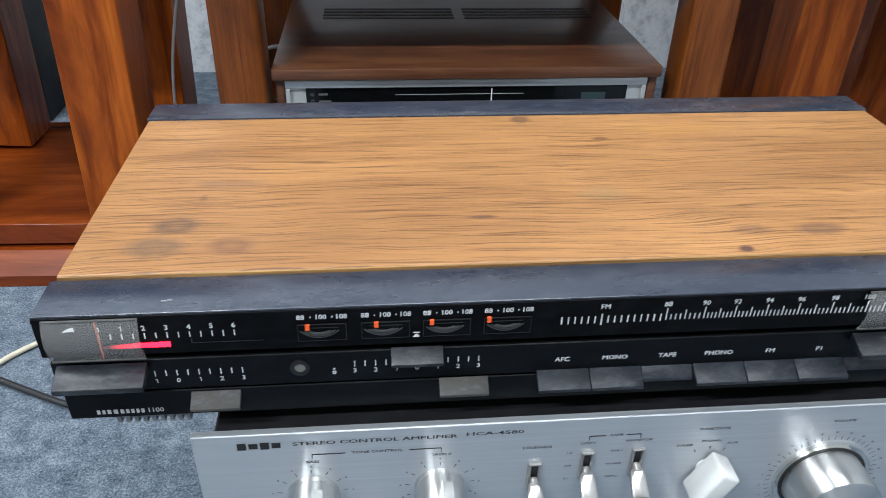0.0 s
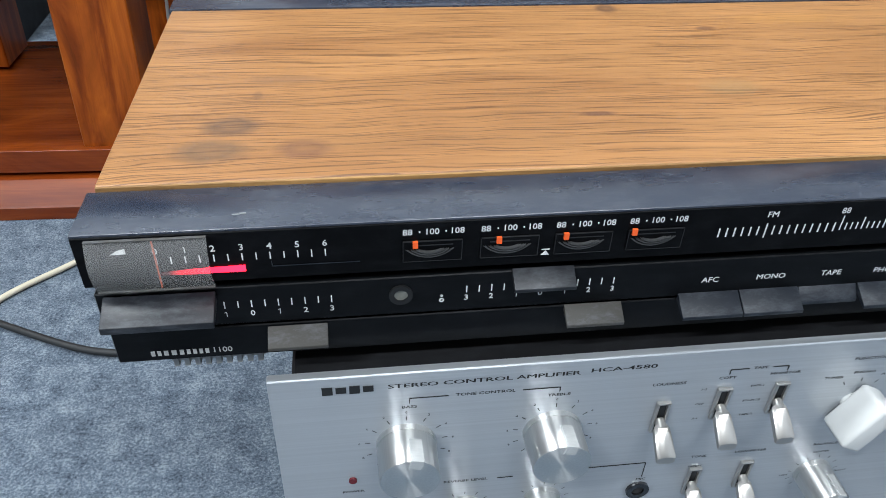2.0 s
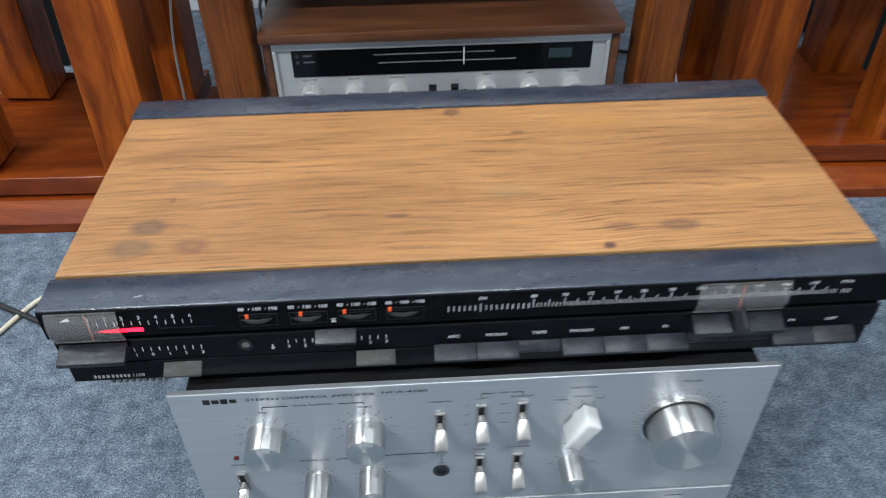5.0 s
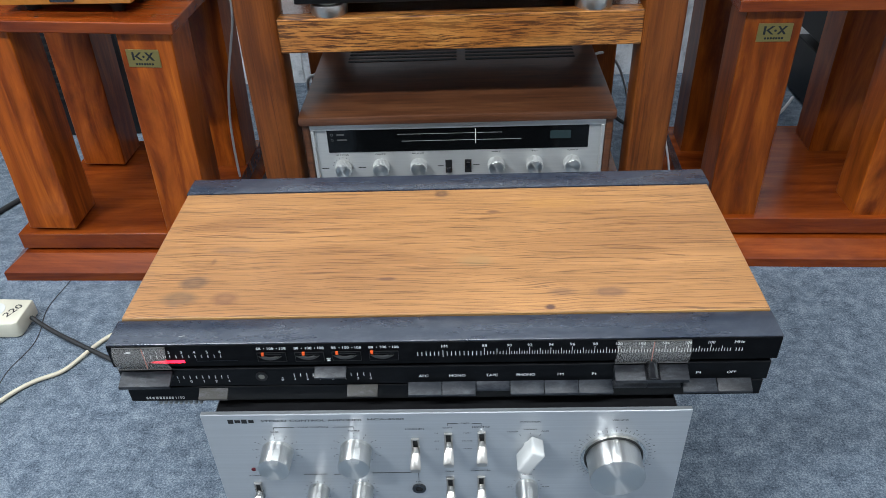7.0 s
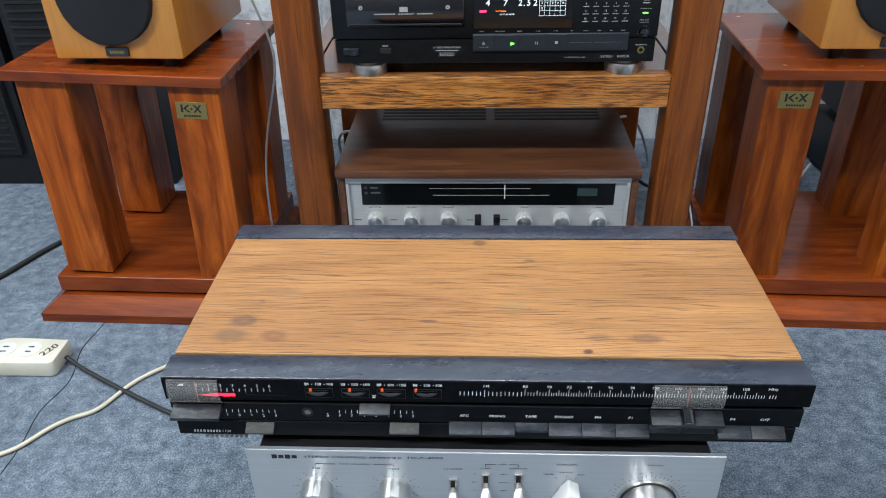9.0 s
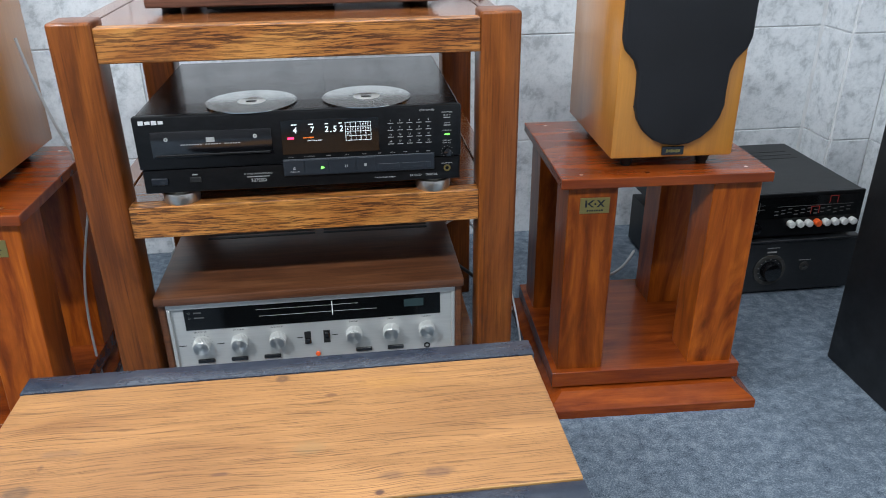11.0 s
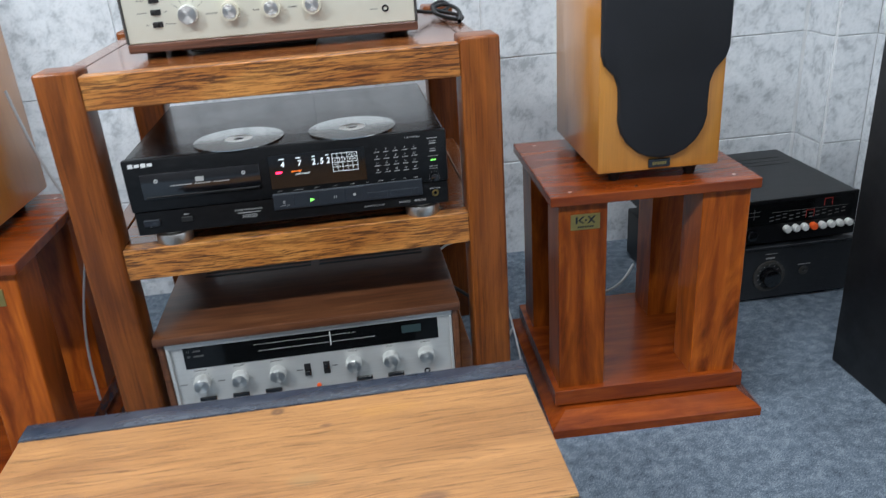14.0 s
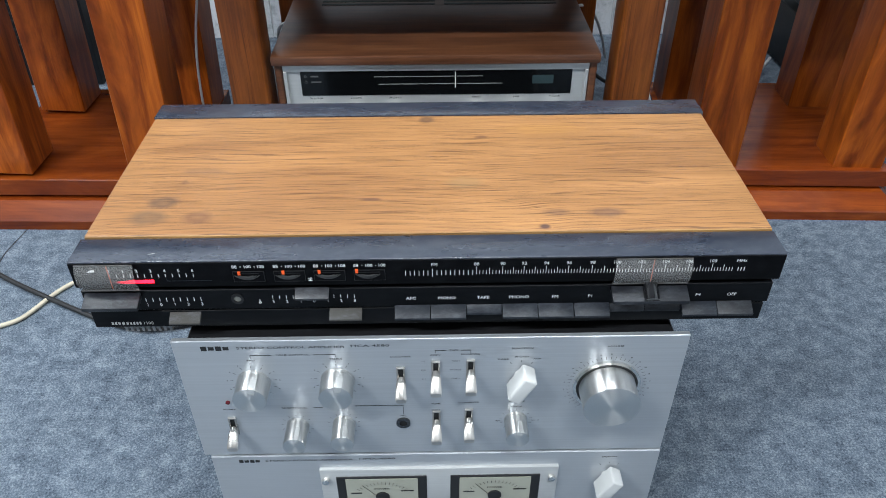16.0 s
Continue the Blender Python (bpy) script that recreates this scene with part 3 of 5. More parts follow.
for xc, _, _ in PRE:
    for dx, s in ((-0.0105, "88"), (0.0, "100"), (0.0105, "108")):
        text(k, s, xc + dx, 0.3638, 0.0029, Y1)
    for dx in (-0.0055, 0.0055):
        bar(k, xc + dx, 0.3638, 0.0006, 0.0006, Y1, 0.0003)
prism(k, [(-0.0968, 0.3485), (-0.0932, 0.3485), (-0.095, 0.3508)], Y1 - 0.0003, Y1)
bar(k, -0.095, 0.3514, 0.0036, 0.0004, Y1, 0.0003)
prism(k, [(-0.2715, 0.3602), (-0.2655, 0.3604), (-0.2655, 0.3628), (-0.2685, 0.3621)], Y1 - 0.0003, Y1)
part("scale_lettering", k, "ink_w", uf, "white printed scales")
k = B()
for i in range(9):
    bar(k, -0.232 + 0.00563 * i, 0.3300, 0.0005, 0.0036, Y2, 0.0003)
for i, s in enumerate("10123"):
    text(k, s, -0.232 + 0.01126 * i, 0.3247, 0.0029, Y2)
for i in range(13):
    bar(k, -0.128 + 0.00558 * i, 0.3310, 0.0005, 0.0036, Y2, 0.0003)
for i, s in enumerate("3210123"):
    text(k, s, -0.128 + 0.01117 * i, 0.3262, 0.0029, Y2)
ring(k, (-0.139, 0.3255), 0.0006, 0.0011, Y2 - 0.0003, Y2, 16)
ring(k, (-0.139, 0.3280), 0.0003, 0.0006, Y2 - 0.0003, Y2, 12)
for x, s in ((-0.0145, "AFC"), (0.0153, "MONO"), (0.0452, "TAPE"), (0.075, "PHONO"), (0.105, "FM"), (0.134, "P1"), (0.164, "P2"), (0.194, "P3"), (0.224, "P4"), (0.252, "OFF")):
    text(k, s, x, 0.3277, 0.0029, Y2, "CENTER", 0.0, 1.08)
part("scale_lettering", k, "ink_w", mf, "white printed scales and key names")
# name plate: plain bars in place of the maker's name, then the model number
k = B()
xx = -0.268
for w in (0.0028, 0.0026, 0.0032, 0.0036, 0.0031, 0.0027, 0.0027, 0.0026, 0.0027):
    bar(k, xx + w / 2, 0.3032, w * 0.58, 0.0028, Y3, 0.0003)
    xx += w
text(k, "1100", -0.2405, 0.3032, 0.0031, Y3, "LEFT")
part("name_mark", k, "ink_g", lf, "pale printed name bars")

# preset wheels in their windows
for xc, xo, zo in PRE:
    part("preset_window", box(B(), xc - 0.0125, xc + 0.0125, Y1 - 0.0006, Y1 + 0.0002, 0.3491, 0.3592), "fascia", uf)
    w = B()
    for r, d in ((0.0137, 0.0012), (0.0122, 0.0018), (0.0109, 0.0022)):
        ring(w, (xc - 0.0012, 0.3648), r - 0.0005, r, Y1 - d, Y1, 48)
    bmesh.ops.bisect_plane(w, geom=list(w.verts) + list(w.edges) + list(w.faces), plane_co=(0, 0, 0.3556), plane_no=(0, 0, 1), clear_outer=True)
    part("preset_wheel", w, "wheel_edge", uf, "dark ribbed wheel with pale rims")
    w = B()
    for q in ((xc - 0.0125, xc + 0.0125, 0.3592, 0.3594), (xc - 0.0125, xc + 0.0125, 0.3489, 0.3491), (xc - 0.0125, xc - 0.0122, 0.3489, 0.3594), (xc + 0.0122, xc + 0.0125, 0.3489, 0.3594), (xc - 0.0085, xc + 0.0085, 0.3571, 0.3575)):
        box(w, q[0], q[1], Y1 - 0.0009, Y1, q[2], q[3])
    part("preset_frame", w, "wheel", uf)
    part("preset_pointer", box(B(), xo - 0.0011, xo + 0.0011, Y1 - 0.0016, Y1 - 0.0004, zo - 0.0018, zo + 0.0014), "orange", uf, "orange pointer")
part("signal_lamp", prism(B(), [(-0.2540, 0.3490), (-0.240, 0.3488), (-0.2205, 0.3487), (-0.2205, 0.3517), (-0.240, 0.3512), (-0.2540, 0.3502)], Y1 - 0.0006, Y1), "signal", uf, "glowing red signal lamp")
k = B()
for a, b_, c, d in ((-0.21, -0.174, 0.3502, 0.3505), (-0.21, -0.2097, 0.3502, 0.3530)):
    box(k, a, b_, Y1 - 0.0003, Y1, c, d)
part("stereo_lamp", k, "key", uf, "unlit stereo lamp outline")

# sliders with clear windows over the scale
def window_slider(x0, x1, hx0, hx1, line, notch):
    s = part("slider_handle", prism_x(B(), [(-0.034, 0.3385), (-0.0475, 0.3330), (-0.0475, 0.3295), (-0.034, 0.3325)], hx0, hx1, 0.0004), "slider", R, "scuffed black slider")
    w = B()
    n = 8
    out = [(-0.0355 - 0.0035 * math.sin(math.pi * i / n), 0.3425 + 0.0255 * i / n) for i in range(n + 1)]
    prism_x(w, out + [(y - 0.0011, z) for y, z in out[::-1]], x0, x1)
    part("slider_window", w, "glass", s, "scratched clear window").visible_shadow = False
    # thin pale strips stand in for the bright top and bottom edges
    for za, zb in ((0.3424, 0.3430), (0.3677, 0.3682)):
        part("window_edge", box(B(), x0, x1, -0.0368, -0.0354, za, zb, 0.0001), "slider_pale", s, "pale strip for the bright window edge")
    part("cursor_line", box(B(), line - 0.0003, line + 0.0003, -0.0358, -0.0352, 0.3435, 0.3665), "orange_dull", s, "orange cursor line")
    if notch:
        g = B()
        tube(g, (notch, -0.0345, 0.3405), (notch, -0.0475, 0.3335), 0.0062, seg=20)
        part("finger_grip", g, "gloss", s)


window_slider(-0.2795, -0.2335, -0.2795, -0.2345, -0.2545, None)
window_slider(0.150, 0.2115, 0.150, 0.2125, 0.181, 0.1815)


def plate_slider(x0, x1, z, mat):
    part("slider", prism_x(B(), [(-0.034, z + 0.0065), (-0.0425, z + 0.0010), (-0.0425, z - 0.0008), (-0.034, z + 0.0035)], x0, x1, 0.0003), mat, R)


plate_slider(-0.1085, -0.081, 0.3350, "slider")
plate_slider(-0.2155, -0.1895, 0.3100, "slider_pale")
plate_slider(-0.0825, -0.0555, 0.3120, "slider_pale")
KEY_EDGES = [-0.0285 + 0.0299 * i for i in range(11)]
for i, (a, b_) in enumerate(zip(KEY_EDGES, KEY_EDGES[1:])):
    sunk = 0.0055 if i == 2 else 0.0 if i not in (6, 7) else 0.007
    part("key", prism_x(B(), [(-0.033, 0.3205), (-0.0435 + sunk, 0.3140), (-0.0435 + sunk, 0.3120), (-0.033, 0.3165)], a + 0.0003, b_ - 0.0003, 0.0003), "key" if i < 9 and i not in (6, 7) else "slider", R)
part("jack_ring", ring(B(), (-0.157, 0.3300), 0.0030, 0.0052, Y2 - 0.0010, Y2 + 0.002), "dark", mf)
part("jack_socket", tube(B(), (-0.157, Y2 - 0.0004, 0.3300), (-0.157, Y2 + 0.004, 0.3300), 0.0030), "jack", mf)
part("scratch", box(box(B(), -0.2245, -0.2215, -0.0235, -0.0231, ZT, ZT + 0.0003), -0.2215, -0.2190, -0.0229, -0.0225, ZT, ZT + 0.0003), "ink_g", upper)


# ---- the two amplifiers underneath ----
def amp_body(t, z0, z1):
    part("case", box(B(), -0.208, 0.212, -0.040, 0.275, z0 + 0.002, z1 - 0.005, 0.0015), "cover", t)


def turned_knob(t, x, z, r, p, y, skirt=True, name="knob"):
    """A turned aluminium knob of radius r that stands p out of the panel at y."""
    g = B()
    if skirt:
        tube(g, (x, y, z), (x, y - 0.003, z), r * 1.02, r * 1.02, 48)
    tube(g, (x, y - 0.002, z), (x, y - p, z), r, r * 0.98, 48, 0.0007)
    kn = part(name, g, "knob", t, "turned aluminium knob")
    if name == "volume_knob":
        return kn
    g = box(B(), x - r * 0.22, x + r * 0.22, y - p - 0.0004, y - p * 0.42, z + r * 0.6, z + r * 1.03, 0.0003)
    bmesh.ops.rotate(g, verts=g.verts, cent=(x, y, z), matrix=Matrix.Rotation(radians(14), 3, "Y"))
    part("pointer_flat", g, "silver_b", kn, "pale flat that marks the setting")
    return kn


def ticks(bm, x, z, r0, r1, n, a0, a1, y, w=0.0005):
    for i in range(n):
        a = radians(a0 + (a1 - a0) * i / (n - 1))
        s, c_ = math.sin(a), math.cos(a)
        q = [bm.verts.new((x + r * s + u * c_, y - 0.0003, z + r * c_ - u * s)) for r, u in ((r0, -w / 2), (r1, -w / 2), (r1, w / 2), (r0, w / 2))]
        bm.faces.new(q)


def lever(t, x, z, y):
    """A nickel lever switch: raised slot guard, round neck and flared paddle."""
    g = B()
    for x0, x1 in ((x - 0.0038, x - 0.0022), (x + 0.0022, x + 0.0038)):
        box(g, x0, x1, y - 0.0022, y, z - 0.0108, z + 0.0108, 0.0004)
    box(g, x - 0.0038, x + 0.0038, y - 0.0022, y, z + 0.0098, z + 0.0114, 0.0004)
    box(g, x - 0.0038, x + 0.0038, y - 0.0022, y, z - 0.0114, z - 0.0098, 0.0004)
    s = part("slot_guard", g, "satin", t, "dull nickel slot guard")
    part("slot_hole", box(B(), x - 0.0022, x + 0.0022, y - 0.0006, y - 0.0001, z - 0.0098, z + 0.0098), "ink_k", s)
    g = B()
    tube(g, (x, y - 0.001, z - 0.0015), (x, y - 0.0060, z - 0.0035), 0.0024, 0.0030, 20)
    rows = []
    for yy, zz, w, h in ((0.0036, -0.0040, 0.0022, 0.0024), (0.0046, -0.0046, 0.0036, 0.0036), (0.0064, -0.0058, 0.0042, 0.0040), (0.0100, -0.0082, 0.0044, 0.0038), (0.0168, -0.0128, 0.0049, 0.0031), (0.0180, -0.0136, 0.0046, 0.0024)):
        rows.append([g.verts.new((x + u * w, y - yy, z + zz + v * h)) for u, v in ((-1, -0.6), (-0.6, -1), (0.6, -1), (1, -0.6), (1, 0.6), (0.6, 1), (-0.6, 1), (-1, 0.6))])
    for p, q in zip(rows, rows[1:]):
        for i in range(8):
            g.faces.new((p[i], p[(i + 1) % 8], q[(i + 1) % 8], q[i]))
    g.faces.new(rows[0][::-1])
    g.faces.new(rows[-1])
    bmesh.ops.recalc_face_normals(g, faces=g.faces)
    part("switch_lever", g, "satin", t, "satin nickel paddle lever")


def vane_knob(t, x, z, y, turn, length=0.022):
    """A pale pointer-shaped selector knob."""
    g = B()
    tube(g, (x, y, z), (x, y - 0.003, z), 0.006, seg=40)
    vs = len(g.verts)
    box(g, x - 0.0065, x + 0.0065, y - 0.021, y - 0.001, z - length * 0.75, z + length * 0.62, 0.0022, 3)
    g.verts.ensure_lookup_table()
    bmesh.ops.rotate(g, verts=g.verts[vs:], cent=(x, y, z), matrix=Matrix.Rotation(radians(turn), 3, "Y"))
    return part("selector_knob", g, "bone", t, "pale grey pointer knob")


def wide_text(bm, s, x0, x1, z, h, y):
    """Letters stretched to reach from x0 to x1."""
    t0 = len(bm.verts)
    text(bm, s, x0, z, h, y, "LEFT")
    bm.verts.ensure_lookup_table()
    vs = bm.verts[t0:]
    hi = max(v.co.x for v in vs)
    for v in vs:
        v.co.x = x0 + (v.co.x - x0) * (x1 - x0) / (hi - x0)


def logo_bars(bm, x0, x1, z, h, y, n=4):
    w = (x1 - x0) / n
    for i in range(n):
        bar(bm, x0 + w * (i + 0.5), z, w * 0.78, h if i % 2 == 0 else h * 0.75, y, 0.0003)


A = thing("control_amplifier", (0.0, 0.1, 0.1375), "silver-fronted stereo control amplifier with turned knobs", "amplifier", "stacked amplifiers")
AY = -0.044
amp_body(A, 0.1375, 0.2915)
pan = part("front_panel", box(B(), -0.2185, 0.2225, AY, -0.039, 0.1395, 0.2915, 0.0006), "silver", A, "brushed silver panel")
part("foot", box(B(), -0.19, 0.19, 0.0, 0.25, 0.1372, 0.1400), "dark", A)
k, y = B(), AY - 0.0001
logo_bars(k, -0.195, -0.170, 0.2830, 0.0050, y)
wide_text(k, "STEREO CONTROL AMPLIFIER", -0.164, -0.072, 0.2832, 0.0026, y)
wide_text(k, "HCA-4580", -0.067, -0.034, 0.2840, 0.0026, y)
for s, x, z, h in (("TONE CONTROL", -0.1175, 0.2742, 0.0019), ("BASS", -0.154, 0.2682, 0.0018), ("TREBLE", -0.081, 0.2688, 0.0018), ("LOUDNESS", -0.025, 0.2702, 0.0018), ("POWER", -0.183, 0.2052, 0.0017),
                   ("REVERBE LEVEL", -0.124, 0.2062, 0.0018), ("MIC", -0.025, 0.1932, 0.0017), ("TAPE", 0.0208, 0.2772, 0.0018), ("COPY", 0.005, 0.2715, 0.0018), ("MONITOR", 0.0355, 0.2720, 0.0018),
                   ("FUNCTION", 0.080, 0.2782, 0.0019), ("TUNER", 0.064, 0.2652, 0.0017), ("PHONO", 0.080, 0.2680, 0.0017), ("AUX", 0.0935, 0.2655, 0.0017), ("VOLUME", 0.160, 0.2792, 0.0019),
                   ("TONE", 0.005, 0.2090, 0.0017), ("LOW-FILTER", 0.035, 0.2100, 0.0017), ("BALANCE", 0.079, 0.2105, 0.0017), ("CENTER", 0.079, 0.2035, 0.0014), ("LEFT", 0.0625, 0.184, 0.0013), ("RIGHT", 0.0975, 0.184, 0.0013),
                   ("TAPE-1", 0.0225, 0.2640, 0.0013), ("SOURCE", 0.0225, 0.2530, 0.0013), ("TAPE-2", 0.0225, 0.2420, 0.0013), ("1-2", -0.0055, 0.2640, 0.0013), ("OFF", -0.0055, 0.2530, 0.0013), ("2-1", -0.0055, 0.2420, 0.0013), ("DEFEAT", 0.005, 0.2005, 0.0012)):
    text(k, s, x, z, h, y, "CENTER", 0.0, 1.35)
for x0, x1, z in ((-0.154, -0.1355, 0.2742), (-0.0995, -0.081, 0.2742), (0.005, 0.0145, 0.2772), (0.027, 0.0355, 0.2772), (-0.107, -0.0985, 0.2062), (-0.069, -0.025, 0.2078)):
    box(k, x0, x1, y - 0.0003, y, z - 0.0002, z + 0.0002)
for x, z0, z1 in ((-0.154, 0.2708, 0.2742), (-0.081, 0.2712, 0.2742), (0.005, 0.274, 0.2772), (0.0355, 0.274, 0.2772), (-0.025, 0.1955, 0.2078)):
    box(k, x - 0.0002, x + 0.0002, y - 0.0003, y, z0, z1)
for x, z, r in ((-0.1555, 0.2410, 0.0155), (-0.0815, 0.2420, 0.0155)):
    ticks(k, x, z, r + 0.0025, r + 0.0052, 11, -135, 135, y)
    for i, s in enumerate(("8", "6", "4", "2", "0", "2", "4", "6", "8")):
        a = radians(-112 + 28 * i)
        text(k, s, x + (r + 0.0078) * math.sin(a), z + (r + 0.0078) * math.cos(a), 0.0015, y)
for x, z in ((-0.124, 0.1815), (-0.0805, 0.1835), (0.079, 0.1855)):
    ticks(k, x, z, 0.0130, 0.0152, 11, -135, 135, y, 0.0004)
ticks(k, 0.158, 0.231, 0.0325, 0.0358, 41, -140, 140, y, 0.0004)
for i in range(21):
    a = radians(-140 + 14 * i)
    text(k, str(i * 2), 0.158 + 0.0385 * math.sin(a), 0.231 + 0.0385 * math.cos(a), 0.0013, y)
for x, a in ((0.068, -28), (0.080, 0), (0.091, 28)):
    ticks(k, 0.080, 0.2435, 0.0180, 0.0205, 2, a, a + 0.01, y)
part("lettering", k, "ink_k", pan, "small black printed lettering")
turned_knob(A, -0.1555, 0.2410, 0.0148, 0.022, AY)
turned_knob(A, -0.0815, 0.2420, 0.0148, 0.022, AY)
turned_knob(A, -0.124, 0.1815, 0.0105, 0.0245, AY)
turned_knob(A, -0.0805, 0.1835, 0.0105, 0.0245, AY)
turned_knob(A, 0.079, 0.1855, 0.0105, 0.0235, AY)
part("volume_ring", ring(B(), (0.158, 0.231), 0.0265, 0.0305, AY - 0.0025, AY, 64), "chrome", A, "bright ring round the volume knob")
# black ring that paints the shadow round the volume knob
part("volume_recess", ring(B(), (0.158, 0.231), 0.0250, 0.0275, AY - 0.0028, AY, 64), "ink_k", A)
turned_knob(A, 0.158, 0.231, 0.0252, 0.027, AY, False, "volume_knob")
vane_knob(A, 0.0805, 0.2462, AY, 28)
for x, z in ((-0.0255, 0.2465), (0.0053, 0.2535), (0.0358, 0.2545), (0.0053, 0.1885), (0.0352, 0.1905), (-0.183, 0.1835)):
    lever(A, x, z, AY)
part("mic_jack", ring(B(), (-0.0255, 0.184), 0.0035, 0.0066, AY - 0.0018, AY), "gloss", A, "black microphone socket")
part("mic_hole", tube(B(), (-0.0255, AY + 0.001, 0.184), (-0.0255, AY - 0.0006, 0.184), 0.0038, seg=24), "ink_k", A)
part("power_lamp", tube(B(), (-0.183, AY + 0.001, 0.2152), (-0.183, AY - 0.0012, 0.2152), 0.0021, seg=16), "red", A, "small dark red lamp")

P = thing("power_amplifier", (0.0, 0.1, 0.0), "silver-fronted power amplifier with two level meters", "amplifier", "stacked amplifiers")
PY = -0.0455
amp_body(P, 0.010, 0.1372)
part("foot", box(B(), -0.19, 0.19, 0.0, 0.25, 0.0, 0.0125), "dark", P)
pp = part("front_panel", box(B(), -0.2125, 0.2225, PY, -0.039, 0.010, 0.1385, 0.0007), "silver", P, "brushed silver panel")
k, y = B(), PY - 0.0001
logo_bars(k, -0.187, -0.166, 0.1312, 0.0042, y)
wide_text(k, "STEREO POWER AMPLIFIER", -0.161, -0.076, 0.1315, 0.0024, y)
wide_text(k, "HMA-4580", -0.070, -0.035, 0.1322, 0.0024, y)
text(k, "SPEAKERS", 0.174, 0.1295, 0.0018, y, "CENTER", 0, 1.35)
ticks(k, 0.175, 0.102, 0.0175, 0.020, 3, -28, 28, y)
part("lettering", k, "ink_k", pp, "small black printed lettering")
mfr = part("meter_frame", box(B(), -0.110, 0.125, PY - 0.0035, PY + 0.001, 0.030, 0.1195, 0.001, 2), "silver_b", P, "raised aluminium meter frame")
for x in (-0.1045, 0.1185):
    for z in (0.1045, 0.045):
        part("screw", tube(B(), (x, PY - 0.0075, z), (x, PY - 0.003, z), 0.0036, seg=20, bev=0.0005), "chrome", mfr, "socket-head screw")
for x0, x1 in ((-0.0945, -0.005), (0.0185, 0.1075)):
    w = part("meter_bezel", box(B(), x0, x1, PY - 0.0045, PY - 0.003, 0.052, 0.109, 0.0005), "ink_k", mfr)
    part("meter_face", box(B(), x0 + 0.009, x1 - 0.009, PY - 0.0050, PY - 0.0044, 0.058, 0.106), "meter", w, "cream meter face")
    k, xc = B(), (x0 + x1) / 2
    ticks(k, xc, 0.068, 0.030, 0.0335, 15, -48, 48, PY - 0.0051, 0.0005)
    text(k, "POWER", xc, 0.0905, 0.0022, PY - 0.0053, "CENTER", 0, 1.4)
    bar(k, xc - 0.026, 0.084, 0.011, 0.0014, PY - 0.0051)
    bar(k, xc + 0.025, 0.087, 0.013, 0.0014, PY - 0.0051)
    ticks(k, xc, 0.072, 0.004, 0.032, 2, -38, -37.9, PY - 0.0054, 0.0006)
    tube(k, (xc, PY - 0.0048, 0.078), (xc, PY - 0.0065, 0.078), 0.007, seg=24)
    part("meter_scale", k, "ink_k", w, "black scale and needle")
vane_knob(P, 0.175, 0.102, PY, 28)

# ---- wooden rack ----
K = thing("wooden_rack", (0.02, 0.83, 0.0), "brown oak equipment rack with thick square posts", "rack")
PX = ((-0.306, -0.246), (0.286, 0.346))
RY0, RY1 = 0.572, 1.085
for x0, x1 in PX:
    for y0 in (RY0, RY1 - 0.058):
        part("post", box(B(), x0, x1, y0, y0 + 0.058, 0.0, 0.7075, 0.005, 3), "oak_z", K)
for z0, z1 in ((0.651, 0.699), (0.386, 0.437), (0.052, 0.104)):
    part("front_rail", box(B(), PX[0][1], PX[1][0], RY0 + 0.003, RY0 + 0.028, z0, z1, 0.0012), "oak_x", K, "coarse-grained oak rail")
    if z0 < 0.5:
        part("rear_rail", box(B(), PX[0][1], PX[1][0], RY1 - 0.028, RY1 - 0.003, z0, z1, 0.0012), "oak_x", K)
    for x0, x1 in ((PX[0][0] + 0.016, PX[0][1] - 0.016), (PX[1][0] + 0.016, PX[1][1] - 0.016)) if z0 > 0.2 else ():
        part("side_rail", box(B(), x0, x1, RY0 + 0.058, RY1 - 0.058, z0, z1, 0.0012), "oak_shelf", K)
    part("shelf_board", box(B(), PX[0][1] - 0.014, PX[1][0] + 0.014, RY0 + 0.0285, RY1 - 0.0285, z1 - 0.021, z1 - 0.0005, 0.001), "oak_shelf", K, "polished shelf board")


# ---- receiver on the low shelf ----
def fluted_knob(t, x, z, r, p, y, mat="silver_b", face=0.86):
    g = B()
    n = 36
    lo, hi = [], []
    for i in range(n * 2):
        a, q = math.pi * i / n, r * (1.0 if i % 2 else 0.95)
        lo.append(g.verts.new((x + q * math.cos(a), y, z + q * math.sin(a))))
        hi.append(g.verts.new((x + q * 0.96 * math.cos(a), y - p, z + q * 0.96 * math.sin(a))))
    for i in range(n * 2):
        j = (i + 1) % (n * 2)
        g.faces.new((lo[i], lo[j], hi[j], hi[i]))
    g.faces.new(hi)
    kn = part("knob", g, mat, t, "knob with a turned metal face")
    part("knob_face", tube(B(), (x, y - p + 0.0002, z), (x, y - p - 0.0008, z), r * face, r * (face - 0.04), 36), "knob", kn)
    return kn


V = thing("vintage_receiver", (0.012, 0.75, 0.104), "vintage receiver in a dark walnut case with silver front", "receiver")
VY = 0.597
part("case_top", box(B(), -0.240, 0.264, VY - 0.017, 0.915, 0.262, 0.2775, 0.003, 2), "walnut", V, "dark walnut case")
part("case_side", box(B(), -0.2375, -0.2265, VY - 0.008, 0.912, 0.113, 0.2615, 0.002), "walnut", V)
part("case_side", box(B(), 0.2505, 0.2615, VY - 0.008, 0.912, 0.113, 0.2615, 0.002), "walnut", V)
part("chassis", box(B(), -0.226, 0.250, VY + 0.006, 0.905, 0.1135, 0.2612), "dark", V)
